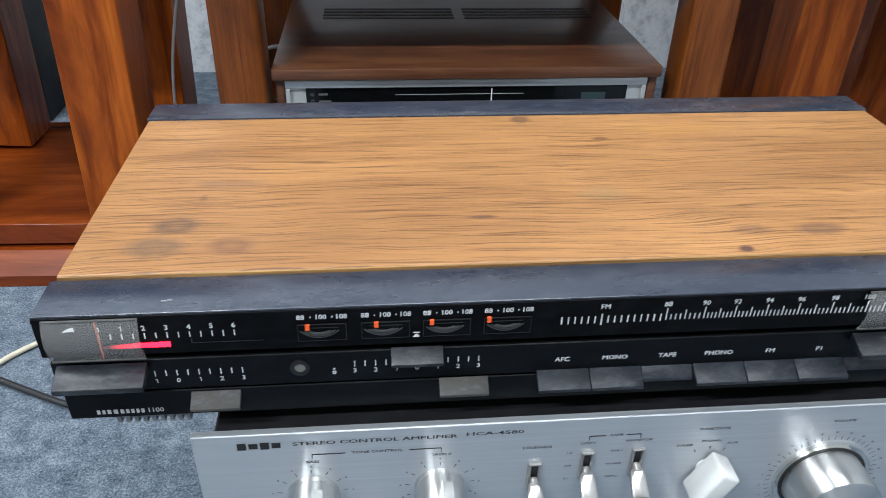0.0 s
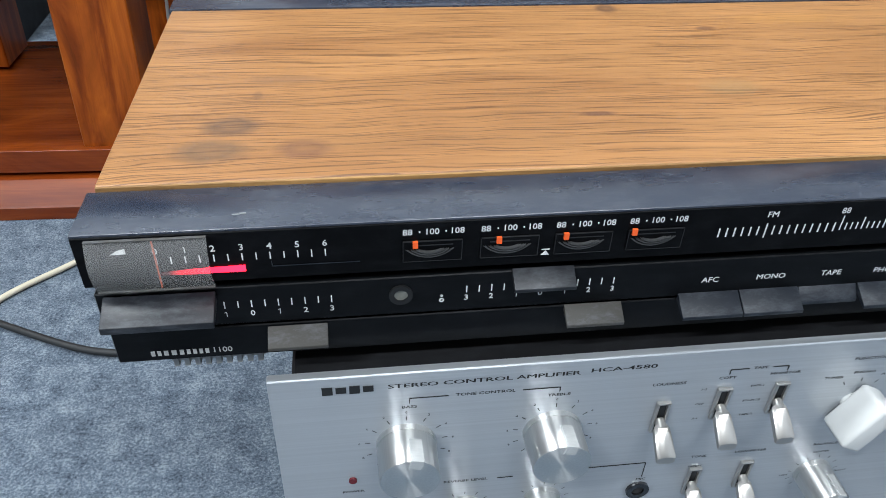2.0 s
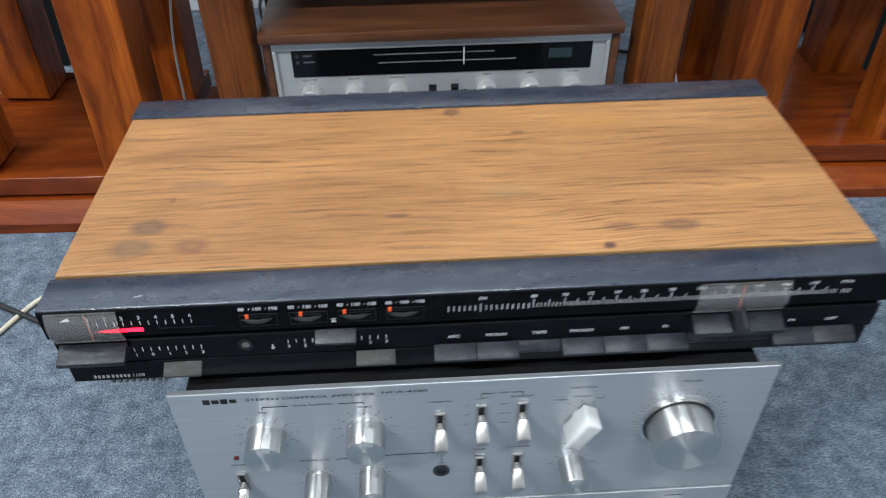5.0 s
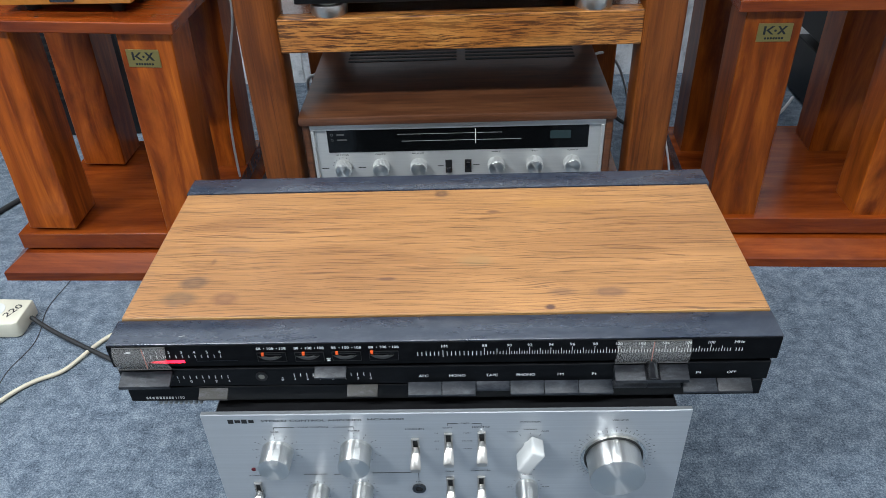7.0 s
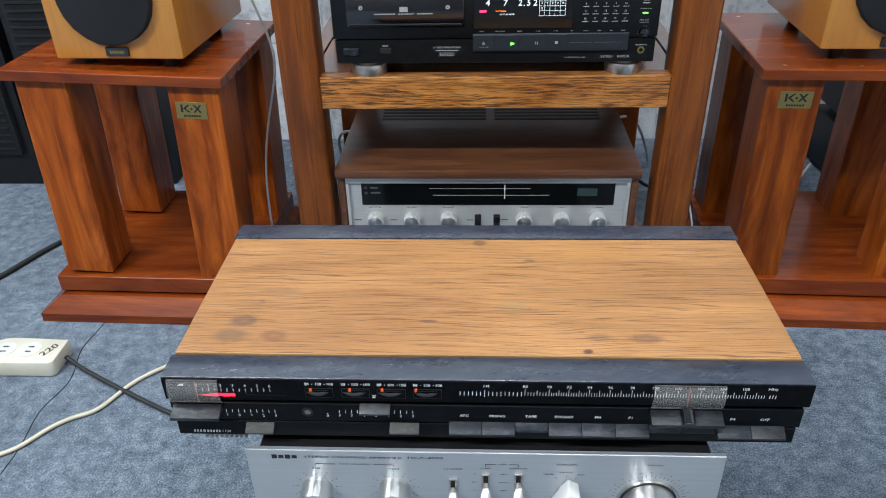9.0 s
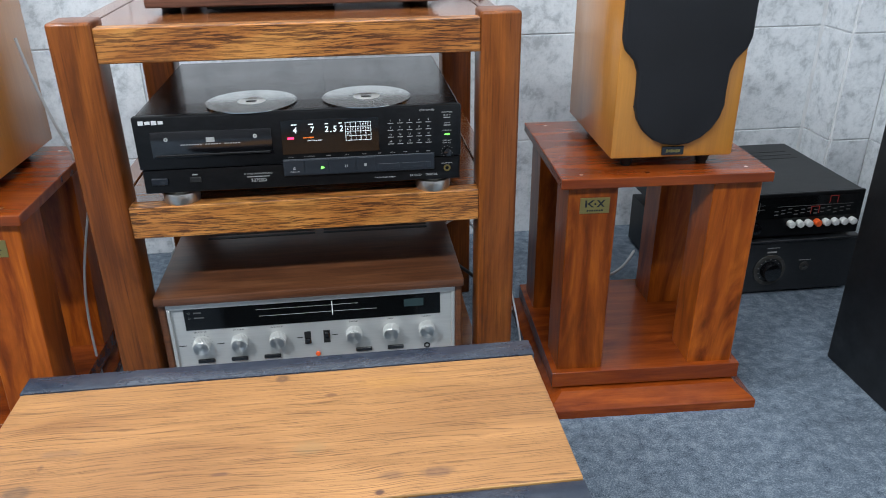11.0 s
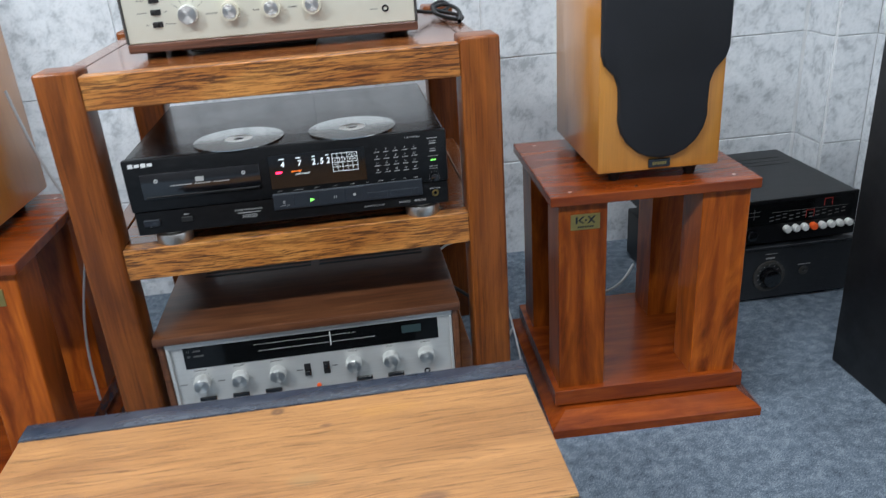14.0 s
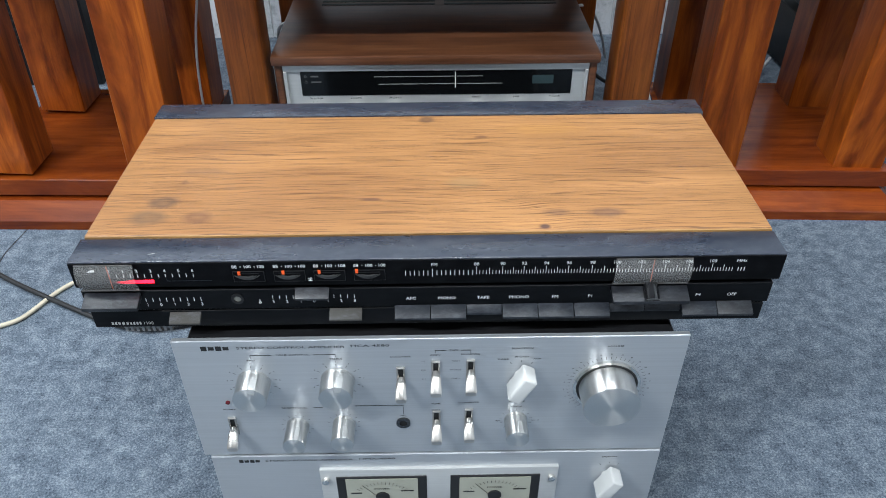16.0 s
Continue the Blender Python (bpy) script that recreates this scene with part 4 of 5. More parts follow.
for i in range(2):
    for j in range(4):
        part("vent_slot", box(B(), -0.185 + 0.213 * i, 0.012 + 0.213 * i, 0.800 + 0.016 * j, 0.808 + 0.016 * j, 0.2770, 0.2779), "ink_k", V)
for fx_, fy_ in ((-0.2, 0.64), (0.22, 0.64), (-0.2, 0.88), (0.22, 0.88)):
    part("foot", tube(B(), (fx_, fy_, 0.1035), (fx_, fy_, 0.1138), 0.012, seg=20), "dark", V)
vp = part("front_panel", box(B(), -0.2255, 0.2495, VY, VY + 0.005, 0.1145, 0.2480, 0.0008), "silver_b", V, "brushed aluminium panel")
part("top_lip", box(B(), -0.2258, 0.2498, VY - 0.006, VY + 0.004, 0.2482, 0.2585, 0.0015, 2), "silver_b", V, "bright aluminium lip")
for x0, x1 in ((-0.2258, -0.2195), (0.2435, 0.2498)):
    part("side_lip", box(B(), x0, x1, VY - 0.005, VY - 0.0002, 0.1145, 0.2478, 0.001), "silver_b", V)
dl = part("dial_window", box(B(), -0.200, 0.225, VY - 0.0015, VY + 0.001, 0.2055, 0.2465, 0.0005), "dial", V, "black tuning dial glass")
k = B()
for i in range(26):
    bar(k, -0.075 + 0.0075 * i, 0.2245, 0.0075, 0.0007, VY - 0.0016)
bar(k, 0.0, 0.2370, 0.17, 0.0006, VY - 0.0016)
part("dial_scale", k, "ink_g", dl, "faint grey dial lines")
part("dial_needle", box(B(), 0.0412, 0.0428, VY - 0.0024, VY - 0.0015, 0.2180, 0.2440), "ink_w", dl, "white tuning needle")
part("tuning_meter", box(B(), 0.163, 0.196, VY - 0.0021, VY - 0.0014, 0.2235, 0.2375), "meter_teal", dl)
k = B()
for x, z, w in ((-0.192, 0.2385, 0.008), (-0.178, 0.2385, 0.012), (-0.192, 0.2290, 0.008), (-0.176, 0.2290, 0.016)):
    ring(k, (x, z), 0.0016, 0.0022, VY - 0.0018, VY - 0.0015, 12) if w == 0.008 else bar(k, x, z, w, 0.0024, VY - 0.0016)
part("dial_mark", k, "print_dim", dl, "faint maker mark bars")
k = B()
VK = (-0.1785, -0.1158, -0.0530, 0.0755, 0.1390, 0.2005)
for x, s in zip(VK, ("SELECTOR", "VOLUME", "BALANCE", "TREBLE", "BASS", "TUNING")):
    text(k, s, x, 0.2005, 0.0024, VY - 0.0001, "CENTER", 0, 1.3)
ticks(k, VK[0], 0.178, 0.0165, 0.0185, 9, -80, 80, VY, 0.0006)
for x, z, w in ((-0.0165, 0.176, 0.01), (0.043, 0.177, 0.01), (-0.21, 0.176, 0.012), (-0.148, 0.176, 0.012)):
    bar(k, x, z, w, 0.0013, VY)
part("lettering", k, "ink_k", vp, "small black lettering")
for x in VK:
    fluted_knob(V, x, 0.178, 0.0142, 0.017, VY)
for x in (-0.003, 0.0292):
    s = part("switch_plate", box(B(), x - 0.0055, x + 0.0055, VY - 0.001, VY, 0.163, 0.187), "ink_k", V)
    part("rocker", box(B(), x - 0.0042, x + 0.0042, VY - 0.006, VY - 0.001, 0.175 if x > 0 else 0.165, 0.185 if x > 0 else 0.175, 0.001), "gloss", s)
for x in (-0.175, -0.120, -0.065, 0.091, 0.146):
    part("push_button", box(B(), x - 0.014, x + 0.014, VY - 0.004, VY, 0.1410, 0.1480, 0.0008), "gloss", V, "black push button")
part("headphone_jack", ring(B(), (0.201, 0.142), 0.003, 0.0055, VY - 0.0012, VY), "ink_k", V)
part("stereo_lamp", tube(B(), (0.012, VY, 0.142), (0.012, VY - 0.003, 0.142), 0.0042, seg=20, bev=0.0008), "orange", V, "orange-red lamp")

# ---- compact disc player ----
C = thing("disc_player", (0.02, 0.75, 0.437), "black compact disc player with a lit display", "disc player")
CY = 0.574
part("case", box(B(), -0.216, 0.256, CY + 0.012, 0.945, 0.4590, 0.5745, 0.002), "lacquer", C, "glossy black metal case")
fp = part("front_panel", box(B(), -0.2185, 0.2575, CY, CY + 0.014, 0.4950, 0.5745, 0.0025, 2), "deck", C)
lp = part("lower_panel", box(B(), -0.2165, 0.2560, CY + 0.003, CY + 0.014, 0.4575, 0.4940, 0.001), "deck", C)
for fx_, fy_ in ((-0.171, 0.6025), (0.216, 0.6025), (-0.171, 0.89), (0.216, 0.89)):
    g = B()
    tube(g, (fx_, fy_, 0.4365), (fx_, fy_, 0.4535), 0.027, 0.027, 48, 0.0015)
    tube(g, (fx_, fy_, 0.4530), (fx_, fy_, 0.4600), 0.018, 0.018, 32)
    part("foot", g, "satin", C, "large turned metal foot")
tr = part("disc_tray", box(B(), -0.196, -0.0235, CY - 0.003, CY + 0.002, 0.5135, 0.5525, 0.0015, 2), "gloss", C, "black disc tray front")
part("tray_lip", box(B(), -0.192, -0.0275, CY - 0.0045, CY - 0.002, 0.5150, 0.5185, 0.001), "deck", tr)
k = B()
for x in (-0.174, -0.0475):
    ring(k, (x, 0.5415), 0.0011, 0.0030, CY - 0.0036, CY - 0.0029, 16)
for i in range(22):
    if i not in (8, 15):
        bar(k, -0.153 + 0.0039 * i, 0.5325, 0.0028, 0.0014, CY - 0.0030)
bar(k, -0.1115, 0.5390, 0.012, 0.0070, CY - 0.0030)
part("tray_mark", k, "ink_g", tr, "grey print bars and screws")
dp = part("display_window", box(B(), -0.0105, 0.1335, CY - 0.0012, CY + 0.001, 0.5095, 0.5615, 0.0005), "dial", C, "dark lit display window")
k, y = B(), CY - 0.0014
for s, x in (("4", 0.0100), ("7", 0.0355), ("2", 0.0565), ("5", 0.0685), ("2", 0.0780)):
    text(k, s, x, 0.5465, 0.0088, y, "CENTER", 0.08, 0.9)
bar(k, 0.0625, 0.5425, 0.0014, 0.0014, y)
for x, w in ((0.0095, 0.008), (0.034, 0.007), (0.057, 0.005), (0.077, 0.005)):
    bar(k, x, 0.5547, w, 0.0014, y)
for i in range(6):
    box(k, 0.0840 + 0.00745 * i, 0.0845 + 0.00745 * i, y - 0.0003, y, 0.5275, 0.5555)
for i in range(5):
    box(k, 0.0840, 0.1217, y - 0.0003, y, 0.5275 + 0.0069 * i, 0.5280 + 0.0069 * i)
for i, s in enumerate(("6", "7", "8", "9", "10")):
    text(k, s, 0.0879 + 0.00745 * i, 0.5452, 0.0028, y)
for i, s in ((3, "4"), (4, "5")):
    text(k, s, 0.0879 + 0.00745 * i, 0.5521, 0.0028, y)
text(k, "11", 0.0879, 0.5383, 0.0028, y)
text(k, "CUSTOM INDEX", 0.0385, 0.5300, 0.0020, y)
part("display_digits", k, "glow_white", dp, "white glowing digits and track grid")
k = B()
text(k, "AUTO PAUSE", 0.0290, 0.5345, 0.0018, y)
part("display_legend", k, "glow_orange", dp, "orange glowing legend")
k = B()
text(k, "DISC", 0.0035, 0.5345, 0.0030, y)
bar(k, 0.0035, 0.5345, 0.009, 0.0026, y)
part("display_legend", k, "glow_red", dp, "red glowing legend")
kp = part("key_strip", box(B(), -0.0115, 0.2160, CY - 0.002, CY + 0.001, 0.4760, 0.5020, 0.0008), "slate", C, "slate transport key strip")
for x0, x1 in ((-0.010, 0.0195), (0.0205, 0.0560), (0.0565, 0.0960), (0.0985, 0.1255), (0.1305, 0.1620), (0.1665, 0.1985), (0.2030, 0.2100)):
    part("key", box(B(), x0, x1, CY - 0.0026, CY - 0.0018, 0.4778 if x0 < 0.12 else 0.4800, 0.5005 if x0 < 0.12 else 0.4890, 0.0005), "slate", kp)
k = B()
prism(k, [(0.0440, 0.4850), (0.0440, 0.4905), (0.0505, 0.4878)], CY - 0.0036, CY - 0.0031)
part("play_mark", k, "glow_green", kp, "green glowing play mark")
k = B()
for x in (0.0805, 0.0835):
    bar(k, x, 0.4885, 0.0012, 0.0040, CY - 0.0033)
bar(k, 0.1110, 0.4890, 0.0040, 0.0040, CY - 0.0033)
prism(k, [(0.0025, 0.4885), (0.0065, 0.4885), (0.0045, 0.4915)], CY - 0.0036, CY - 0.0033)
bar(k, 0.0045, 0.4870, 0.004, 0.0010, CY - 0.0033)
text(k, "OPEN/CLOSE", 0.0050, 0.4830, 0.0016, CY - 0.0034)
for x, s in ((0.0015, "DISPLAY"), (0.028, "A.SPACE/PAUSE"), (0.0565, "REPEAT"), (0.084, "INDEX"), (0.110, "MUSIC"), (0.133, "EDIT"), (0.153, "CHECK"), (0.172, "TIMER"), (0.190, "FILE"), (0.207, "ERASE")):
    text(k, s, x, 0.5052, 0.0015, CY - 0.0002)
for r in range(4):
    for c_ in range(5):
        x, z = 0.1510 + 0.0142 * c_, 0.5545 - 0.0106 * r
        text(k, str(r * 5 + c_ + 1), x, z, 0.0028, CY - 0.0002)
        bar(k, x, z - 0.0042, 0.0085, 0.0010, CY)
text(k, "CUSTOM FILE", 0.2060, 0.5685, 0.0026, CY - 0.0002, "CENTER", 0.15)
for s, x, z, h in (("PLAY MODE", 0.2360, 0.5640, 0.0021), ("PROGRAM", 0.2360, 0.5595, 0.0016), ("SHUFFLE", 0.2360, 0.5475, 0.0016), ("CONTINUE/SINGLE", 0.2360, 0.5360, 0.0013), ("LINE OUT", 0.2360, 0.5200, 0.0021), ("PHONE LEVEL", 0.2360, 0.5165, 0.0015)):
    text(k, s, x, z, h, CY - 0.0002)
for z in (0.5560, 0.5440):
    bar(k, 0.2360, z, 0.010, 0.0012, CY)
part("lettering", k, "ink_g", fp, "small grey lettering")
k = B()
logo_bars(k, -0.210, -0.1735, 0.5662, 0.0062, CY - 0.0002, 4)
part("maker_mark", k, "ink_w", fp, "white maker mark bars")
k, y = B(), CY + 0.0028
text(k, "8 TIMES OVERSAMPLING", -0.0500, 0.4815, 0.0026, y)
text(k, "337ESD", -0.0500, 0.4710, 0.0050, y)
bar(k, -0.050, 0.4768, 0.034, 0.0012, y)
text(k, "POWER", -0.1935, 0.4710, 0.0024, y)
text(k, "COMPACT DISC PLAYER", 0.1400, 0.4650, 0.0020, y)
text(k, "DIGITAL", 0.2120, 0.4662, 0.0034, y)
wide_text(k, "337ESD", 0.1780, 0.1960, 0.4660, 0.0032, y)
text(k, "HEADPHONES", 0.2360, 0.4830, 0.0018, y)
bar(k, -0.142, 0.4845, 0.008, 0.0016, y)
part("lettering", k, "ink_g", lp, "small grey lettering")
part("power_button", box(B(), -0.2050, -0.1815, CY - 0.001, CY + 0.004, 0.4715, 0.4815, 0.0008), "key", C)
part("timer_switch", box(B(), -0.1500, -0.1330, CY + 0.0005, CY + 0.004, 0.4730, 0.4810, 0.0008), "ink_k", C)
part("mode_lamp", box(B(), 0.2320, 0.2400, CY - 0.0010, CY, 0.5290, 0.5308), "glow_green", C, "green lit mode lamp")
g = B()
tube(g, (0.236, CY, 0.503), (0.236, CY - 0.008, 0.503), 0.0062, seg=28, bev=0.0006)
part("level_knob", g, "gloss", C)
k = B()
ticks(k, 0.236, 0.503, 0.0078, 0.0090, 11, -140, 140, CY, 0.0005)
part("level_scale", k, "ink_g", fp)
part("headphone_jack", ring(B(), (0.236, 0.4755), 0.0030, 0.0052, CY + 0.001, CY + 0.004, 28), "brass", C, "brass headphone socket")
for x, y_, tilt, lbl in ((-0.055, 0.638, 0, "silver compact disc lying on the player"), (0.119, 0.640, 30, "silver compact disc with a rainbow sheen")):
    D = thing("compact_disc", (x, y_, 0.5748), lbl, "compact disc", "discs on the player")
    for nm, r0, r1, mt in (("data_area", 0.021, 0.068, "disc"), ("hub", 0.0085, 0.0209, "white")):
        g = ring(B(), (0, 0), r0, r1, 0, 0.0012, 64)
        bmesh.ops.rotate(g, verts=g.verts, cent=(0, 0, 0), matrix=Matrix.Rotation(radians(-90), 3, "X"))
        bmesh.ops.translate(g, verts=g.verts, vec=(x, y_, 0.5765))
        part(nm, g, mt, D)

# ---- cream tube amplifier on top ----
T = thing("cream_amplifier", (0.026, 0.74, 0.699), "cream-fronted vintage amplifier on black feet", "amplifier")
TY = 0.612
part("case", box(B(), -0.178, 0.231, TY + 0.006, 0.86, 0.7195, 0.868, 0.002), "walnut", T, "dark walnut case")
part("base_trim", box(B(), -0.1795, 0.2325, TY - 0.001, TY + 0.010, 0.7185, 0.7310, 0.0015), "walnut_pale", T, "reddish wooden base trim")
tp = part("front_panel", box(B(), -0.1765, 0.2295, TY, TY + 0.005, 0.7315, 0.866, 0.001), "cream", T, "cream metal panel")
for x0, x1 in ((-0.1800, -0.1768), (0.2298, 0.2330)):
    part("edge_trim", box(B(), x0, x1, TY - 0.002, TY + 0.02, 0.7312, 0.867, 0.0008), "slider_pale", T)
for fx_, fy_ in ((-0.155, 0.665), (0.208, 0.665), (-0.155, 0.83), (0.208, 0.83)):
    part("foot", tube(B(), (fx_, fy_, 0.7082), (fx_, fy_, 0.7195), 0.013, 0.015, 24), "dark", T)
part("bottom_plate", box(B(), -0.10, 0.08, 0.64, 0.82, 0.7115, 0.7195), "dark", T)
for x, m_ in ((-0.0885, "knob"), (-0.0310, "ivory"), (0.0262, "ivory"), (0.0830, "ivory")):
    kn = fluted_knob(T, x, 0.7665, 0.0135, 0.014, TY, m_, 0.92 if m_ == "knob" else 0.74)
k, y = B(), TY - 0.0001
for x, s in ((-0.0575, "VOLUME"), (0.0045, "BASS"), (0.0560, "TREBLE")):
    text(k, s, x, 0.7650, 0.0022, y, "CENTER", 0, 1.3)
ticks(k, -0.0885, 0.7665, 0.017, 0.022, 5, -55, 55, y, 0.0006)
for i, s in enumerate("12345"):
    a = radians(-55 + 27.5 * i)
    text(k, s, -0.0885 + 0.025 * math.sin(a), 0.7665 + 0.025 * math.cos(a), 0.0020, y)
text(k, "1 AUX   2 TUNER   3 PHONO 1", -0.090, 0.8078, 0.0019, y, "CENTER", 0, 1.1)
text(k, "4 PHONO 2   5 TAPE HEAD", -0.091, 0.8032, 0.0019, y, "CENTER", 0, 1.1)
for z, s in ((0.8215, "STEREO"), (0.8050, "LOUDNESS"), (0.7885, "RUMBLE"), (0.7720, "SCRATCH"), (0.7555, "ON")):
    text(k, s, -0.1410 - 0.004, z, 0.0017, y, "RIGHT", 0, 1.2)
for z, s in ((0.8215, "MONO"), (0.8050, "ON"), (0.7885, "ON"), (0.7720, "ON"), (0.7555, "MONITOR")):
    text(k, s, -0.1220, z, 0.0017, y, "LEFT", 0, 1.2)
for z, s, q in ((0.7885, "POWER", "ON"), (0.7720, "SPEAKERS", "ON"), (0.7525, "PHONES", "")):
    text(k, s, 0.1760, z, 0.0017, y, "RIGHT", 0, 1.2)
    text(k, q, 0.1970, z, 0.0017, y, "LEFT", 0, 1.2)
for i in range(9):
    bar(k, -0.066 + 0.0165 * i, 0.8200, 0.0045, 0.0030, y)
logo_bars(k, 0.090, 0.140, 0.8210, 0.0026, y, 10)
text(k, "100", 0.1530, 0.8205, 0.0045, y, "CENTER", 0.2)
box(k, 0.163, 0.205, y - 0.0003, y, 0.8203, 0.8208)
box(k, 0.1840, 0.1845, y - 0.0003, y, 0.812, 0.832)
bar(k, 0.1725, 0.8240, 0.016, 0.0016, y)
bar(k, 0.1960, 0.8165, 0.016, 0.0016, y)
part("lettering", k, "ink_k", tp, "small dark lettering and mark bars")
for x, zs in ((-0.1325, (0.8215, 0.8050, 0.7885, 0.7720, 0.7555)), (0.1868, (0.7885, 0.7720))):
    for z in zs:
        s = part("slide_switch", box(B(), x - 0.0070, x + 0.0070, TY - 0.0012, TY, z - 0.0038, z + 0.0038, 0.0004), "ink_k", T)
        part("slide_tab", box(B(), x - 0.0055, x + 0.0010, TY - 0.0050, TY - 0.0010, z - 0.0028, z + 0.0028, 0.0006), "dark", s)
part("phones_jack", ring(B(), (0.1868, 0.7525), 0.0026, 0.0050, TY - 0.0014, TY, 28), "gloss", T)

T.location, T.scale = (0.0201, 0.8158, 0.6887), (1.06, 1.06, 1.06)

# ---- speaker stands and small speakers ----
def stand(base, turn, label):
    """Four-post stand; base is the middle of its top board's front edge, turn its heading in degrees."""
    x, y = base
    s = thing("speaker_stand", (x, y, 0.0), label, "speaker stand", "speaker stands")
    g = B()
    px0, h, y0, y1 = x + 0.008, 0.192, y - 0.037, y + 0.378
    lo = [(px0 - h, y0), (px0 + h, y0), (px0 + h, y1), (px0 - h, y1)]
    rows = []
    for z, inn in ((0.0, 0.0), (0.0165, 0.0), (0.0190, 0.002), (0.0355, 0.026), (0.0385, 0.030)):
        rows.append([g.verts.new((px + (inn if px < px0 else -inn), py + (inn if i < 2 else -inn), z)) for i, (px, py) in enumerate(lo)])
    for a, b_ in zip(rows, rows[1:]):
        for i in range(4):
            g.faces.new((a[i], a[(i + 1) % 4], b_[(i + 1) % 4], b_[i]))
    g.faces.new(rows[0][::-1])
    g.faces.new(rows[-1])
    part("plinth", g, "rose_x", s, "bevelled plinth", 15)
    part("spacer", box(B(), x - 0.15, x + 0.15, y + 0.03, y + 0.31, 0.038, 0.0435), "dark", s)
    part("bottom_board", box(B(), x - 0.1705, x + 0.1775, y + 0.002, y + 0.343, 0.043, 0.073, 0.0004), "rose_x", s)
    part("top_board", box(B(), x - 0.176, x + 0.176, y, y + 0.328, 0.4280, 0.4450, 0.0012), "rose_x", s, "glossy top board")
    for px in (x - 0.1600, x + 0.0835):
        for py in (y + 0.014, y + 0.238):
            part("post", box(B(), px, px + 0.082, py, py + 0.080, 0.0705, 0.4285, 0.0015), "rose_z", s)
    for px, py in ((-0.14, 0.02), (-0.03, 0.02), (0.14, 0.03), (0.03, 0.30), (-0.14, 0.3), (0.13, 0.3)):
        part("screw_cap", tube(B(), (x + px, y + py, 0.4447), (x + px, y + py, 0.4454), 0.0035, seg=14), "chrome", s)
    s.rotation_euler.z = radians(turn)
    return s


def badge(s, x, y, z, w=0.0495):
    b_ = part("badge", box(B(), x - w / 2, x + w / 2, y - 0.0012, y, z - 0.0138, z + 0.0138, 0.0003), "brass", s, "brass maker plate")
    k = B()
    z += 0.0035
    box(k, x - 0.0165, x - 0.0132, y - 0.0016, y - 0.0012, z - 0.0062, z + 0.0062)
    prism(k, [(x - 0.0128, z), (x - 0.0050, z + 0.0062), (x - 0.0012, z + 0.0062), (x - 0.0086, z), (x - 0.0012, z - 0.0062), (x - 0.0050, z - 0.0062)], y - 0.0016, y - 0.0012)
    ring(k, (x + 0.0006, z - 0.0006), 0.0, 0.0018, y - 0.0016, y - 0.0012, 14)
    prism(k, [(x + 0.0030, z + 0.0062), (x + 0.0064, z + 0.0062), (x + 0.0166, z - 0.0062), (x + 0.0132, z - 0.0062)], y - 0.0016, y - 0.0012)
    prism(k, [(x + 0.0136, z + 0.0062), (x + 0.0170, z + 0.0062), (x + 0.0064, z - 0.0062), (x + 0.0030, z - 0.0062)], y - 0.0017, y - 0.0013)
    z -= 0.0035
    for i in range(7):
        bar(k, x - 0.0118 + 0.0040 * i, z - 0.0086, 0.0028, 0.0030, y - 0.0012)
    part("badge_mark", k, "ink_k", b_)


SR = stand((0.5960, 0.5675), -2.4, "reddish glossy four-post wooden speaker stand with brass plate")
badge(SR, 0.4805, 0.5675 + 0.014, 0.3935)
SL = copy_thing(SR, pose(-0.5825, 0.5570, 0.006, 0, 2.0, -1.7))
for ob_ in SL.children:
    if ob_.name.startswith("badge"):
        ob_.location += Vector((0.2330, 0.0, -0.0070))
    elif ob_.name.startswith("plinth"):
        ob_.location, ob_.rotation_euler.y = Vector((-0.022, 0.005, -0.006)), radians(-2)
    elif ob_.name.startswith(("bottom_board", "spacer")):
        ob_.location, ob_.rotation_euler.y = Vector((-0.008, 0.004, -0.005)), radians(-2)


def speaker(x, y, label):
    """Small two-way cabinet; x, y is the middle of its front edge."""
    s = thing("bookshelf_speaker", (x, y, 0.4450), label, "speaker", "bookshelf speakers")
    z0, w = 0.4655, 0.1015
    cab = part("cabinet", box(B(), x - w, x + w, y, y + 0.285, z0, z0 + 0.333, 0.003, 2), "cherry_z", s, "golden cherry cabinet")
    for dx in (-0.065, 0.065):
        for dy in (0.03, 0.235):
            part("foot", tube(B(), (x + dx, y + dy, 0.4448), (x + dx, y + dy, 0.4660), 0.008, 0.014, 20), "dark", s)
    pts = [(w - 0.001, 0.3315), (w - 0.001, 0.192), (w - 0.006, 0.176), (0.079, 0.158), (0.0725, 0.140)]
    for i in range(13):
        a = radians(10 - 200 * i / 12)
        pts.append((0.0725 * math.cos(a), 0.095 + 0.0725 * math.sin(a)))
    pts += [(-0.0725, 0.140), (-0.079, 0.158), (-w + 0.006, 0.176), (-w + 0.001, 0.192), (-w + 0.001, 0.3315)]
    part("grille", prism(B(), [(x + a, z0 + b_) for a, b_ in pts], y - 0.013, y - 0.0002, 0.004), "cloth", s, "shaped black cloth grille")
    bd = part("badge", box(B(), x - 0.018, x + 0.018, y - 0.0040, y - 0.0001, z0 + 0.005, z0 + 0.019, 0.0005), "gloss", s)
    k = B()
    logo_bars(k, x - 0.012, x + 0.012, z0 + 0.012, 0.0055, y - 0.0041, 6)
    part("badge_mark", k, "brass", bd)
    return s


SP = speaker(0.6085, 0.6000, "golden cherry bookshelf speaker with shaped black grille on a stand")
copy_thing(SP, pose(-0.5535, 0.5840, 0.4450, 0, 0, -2.5))
SP.rotation_euler.z = radians(-2.5)

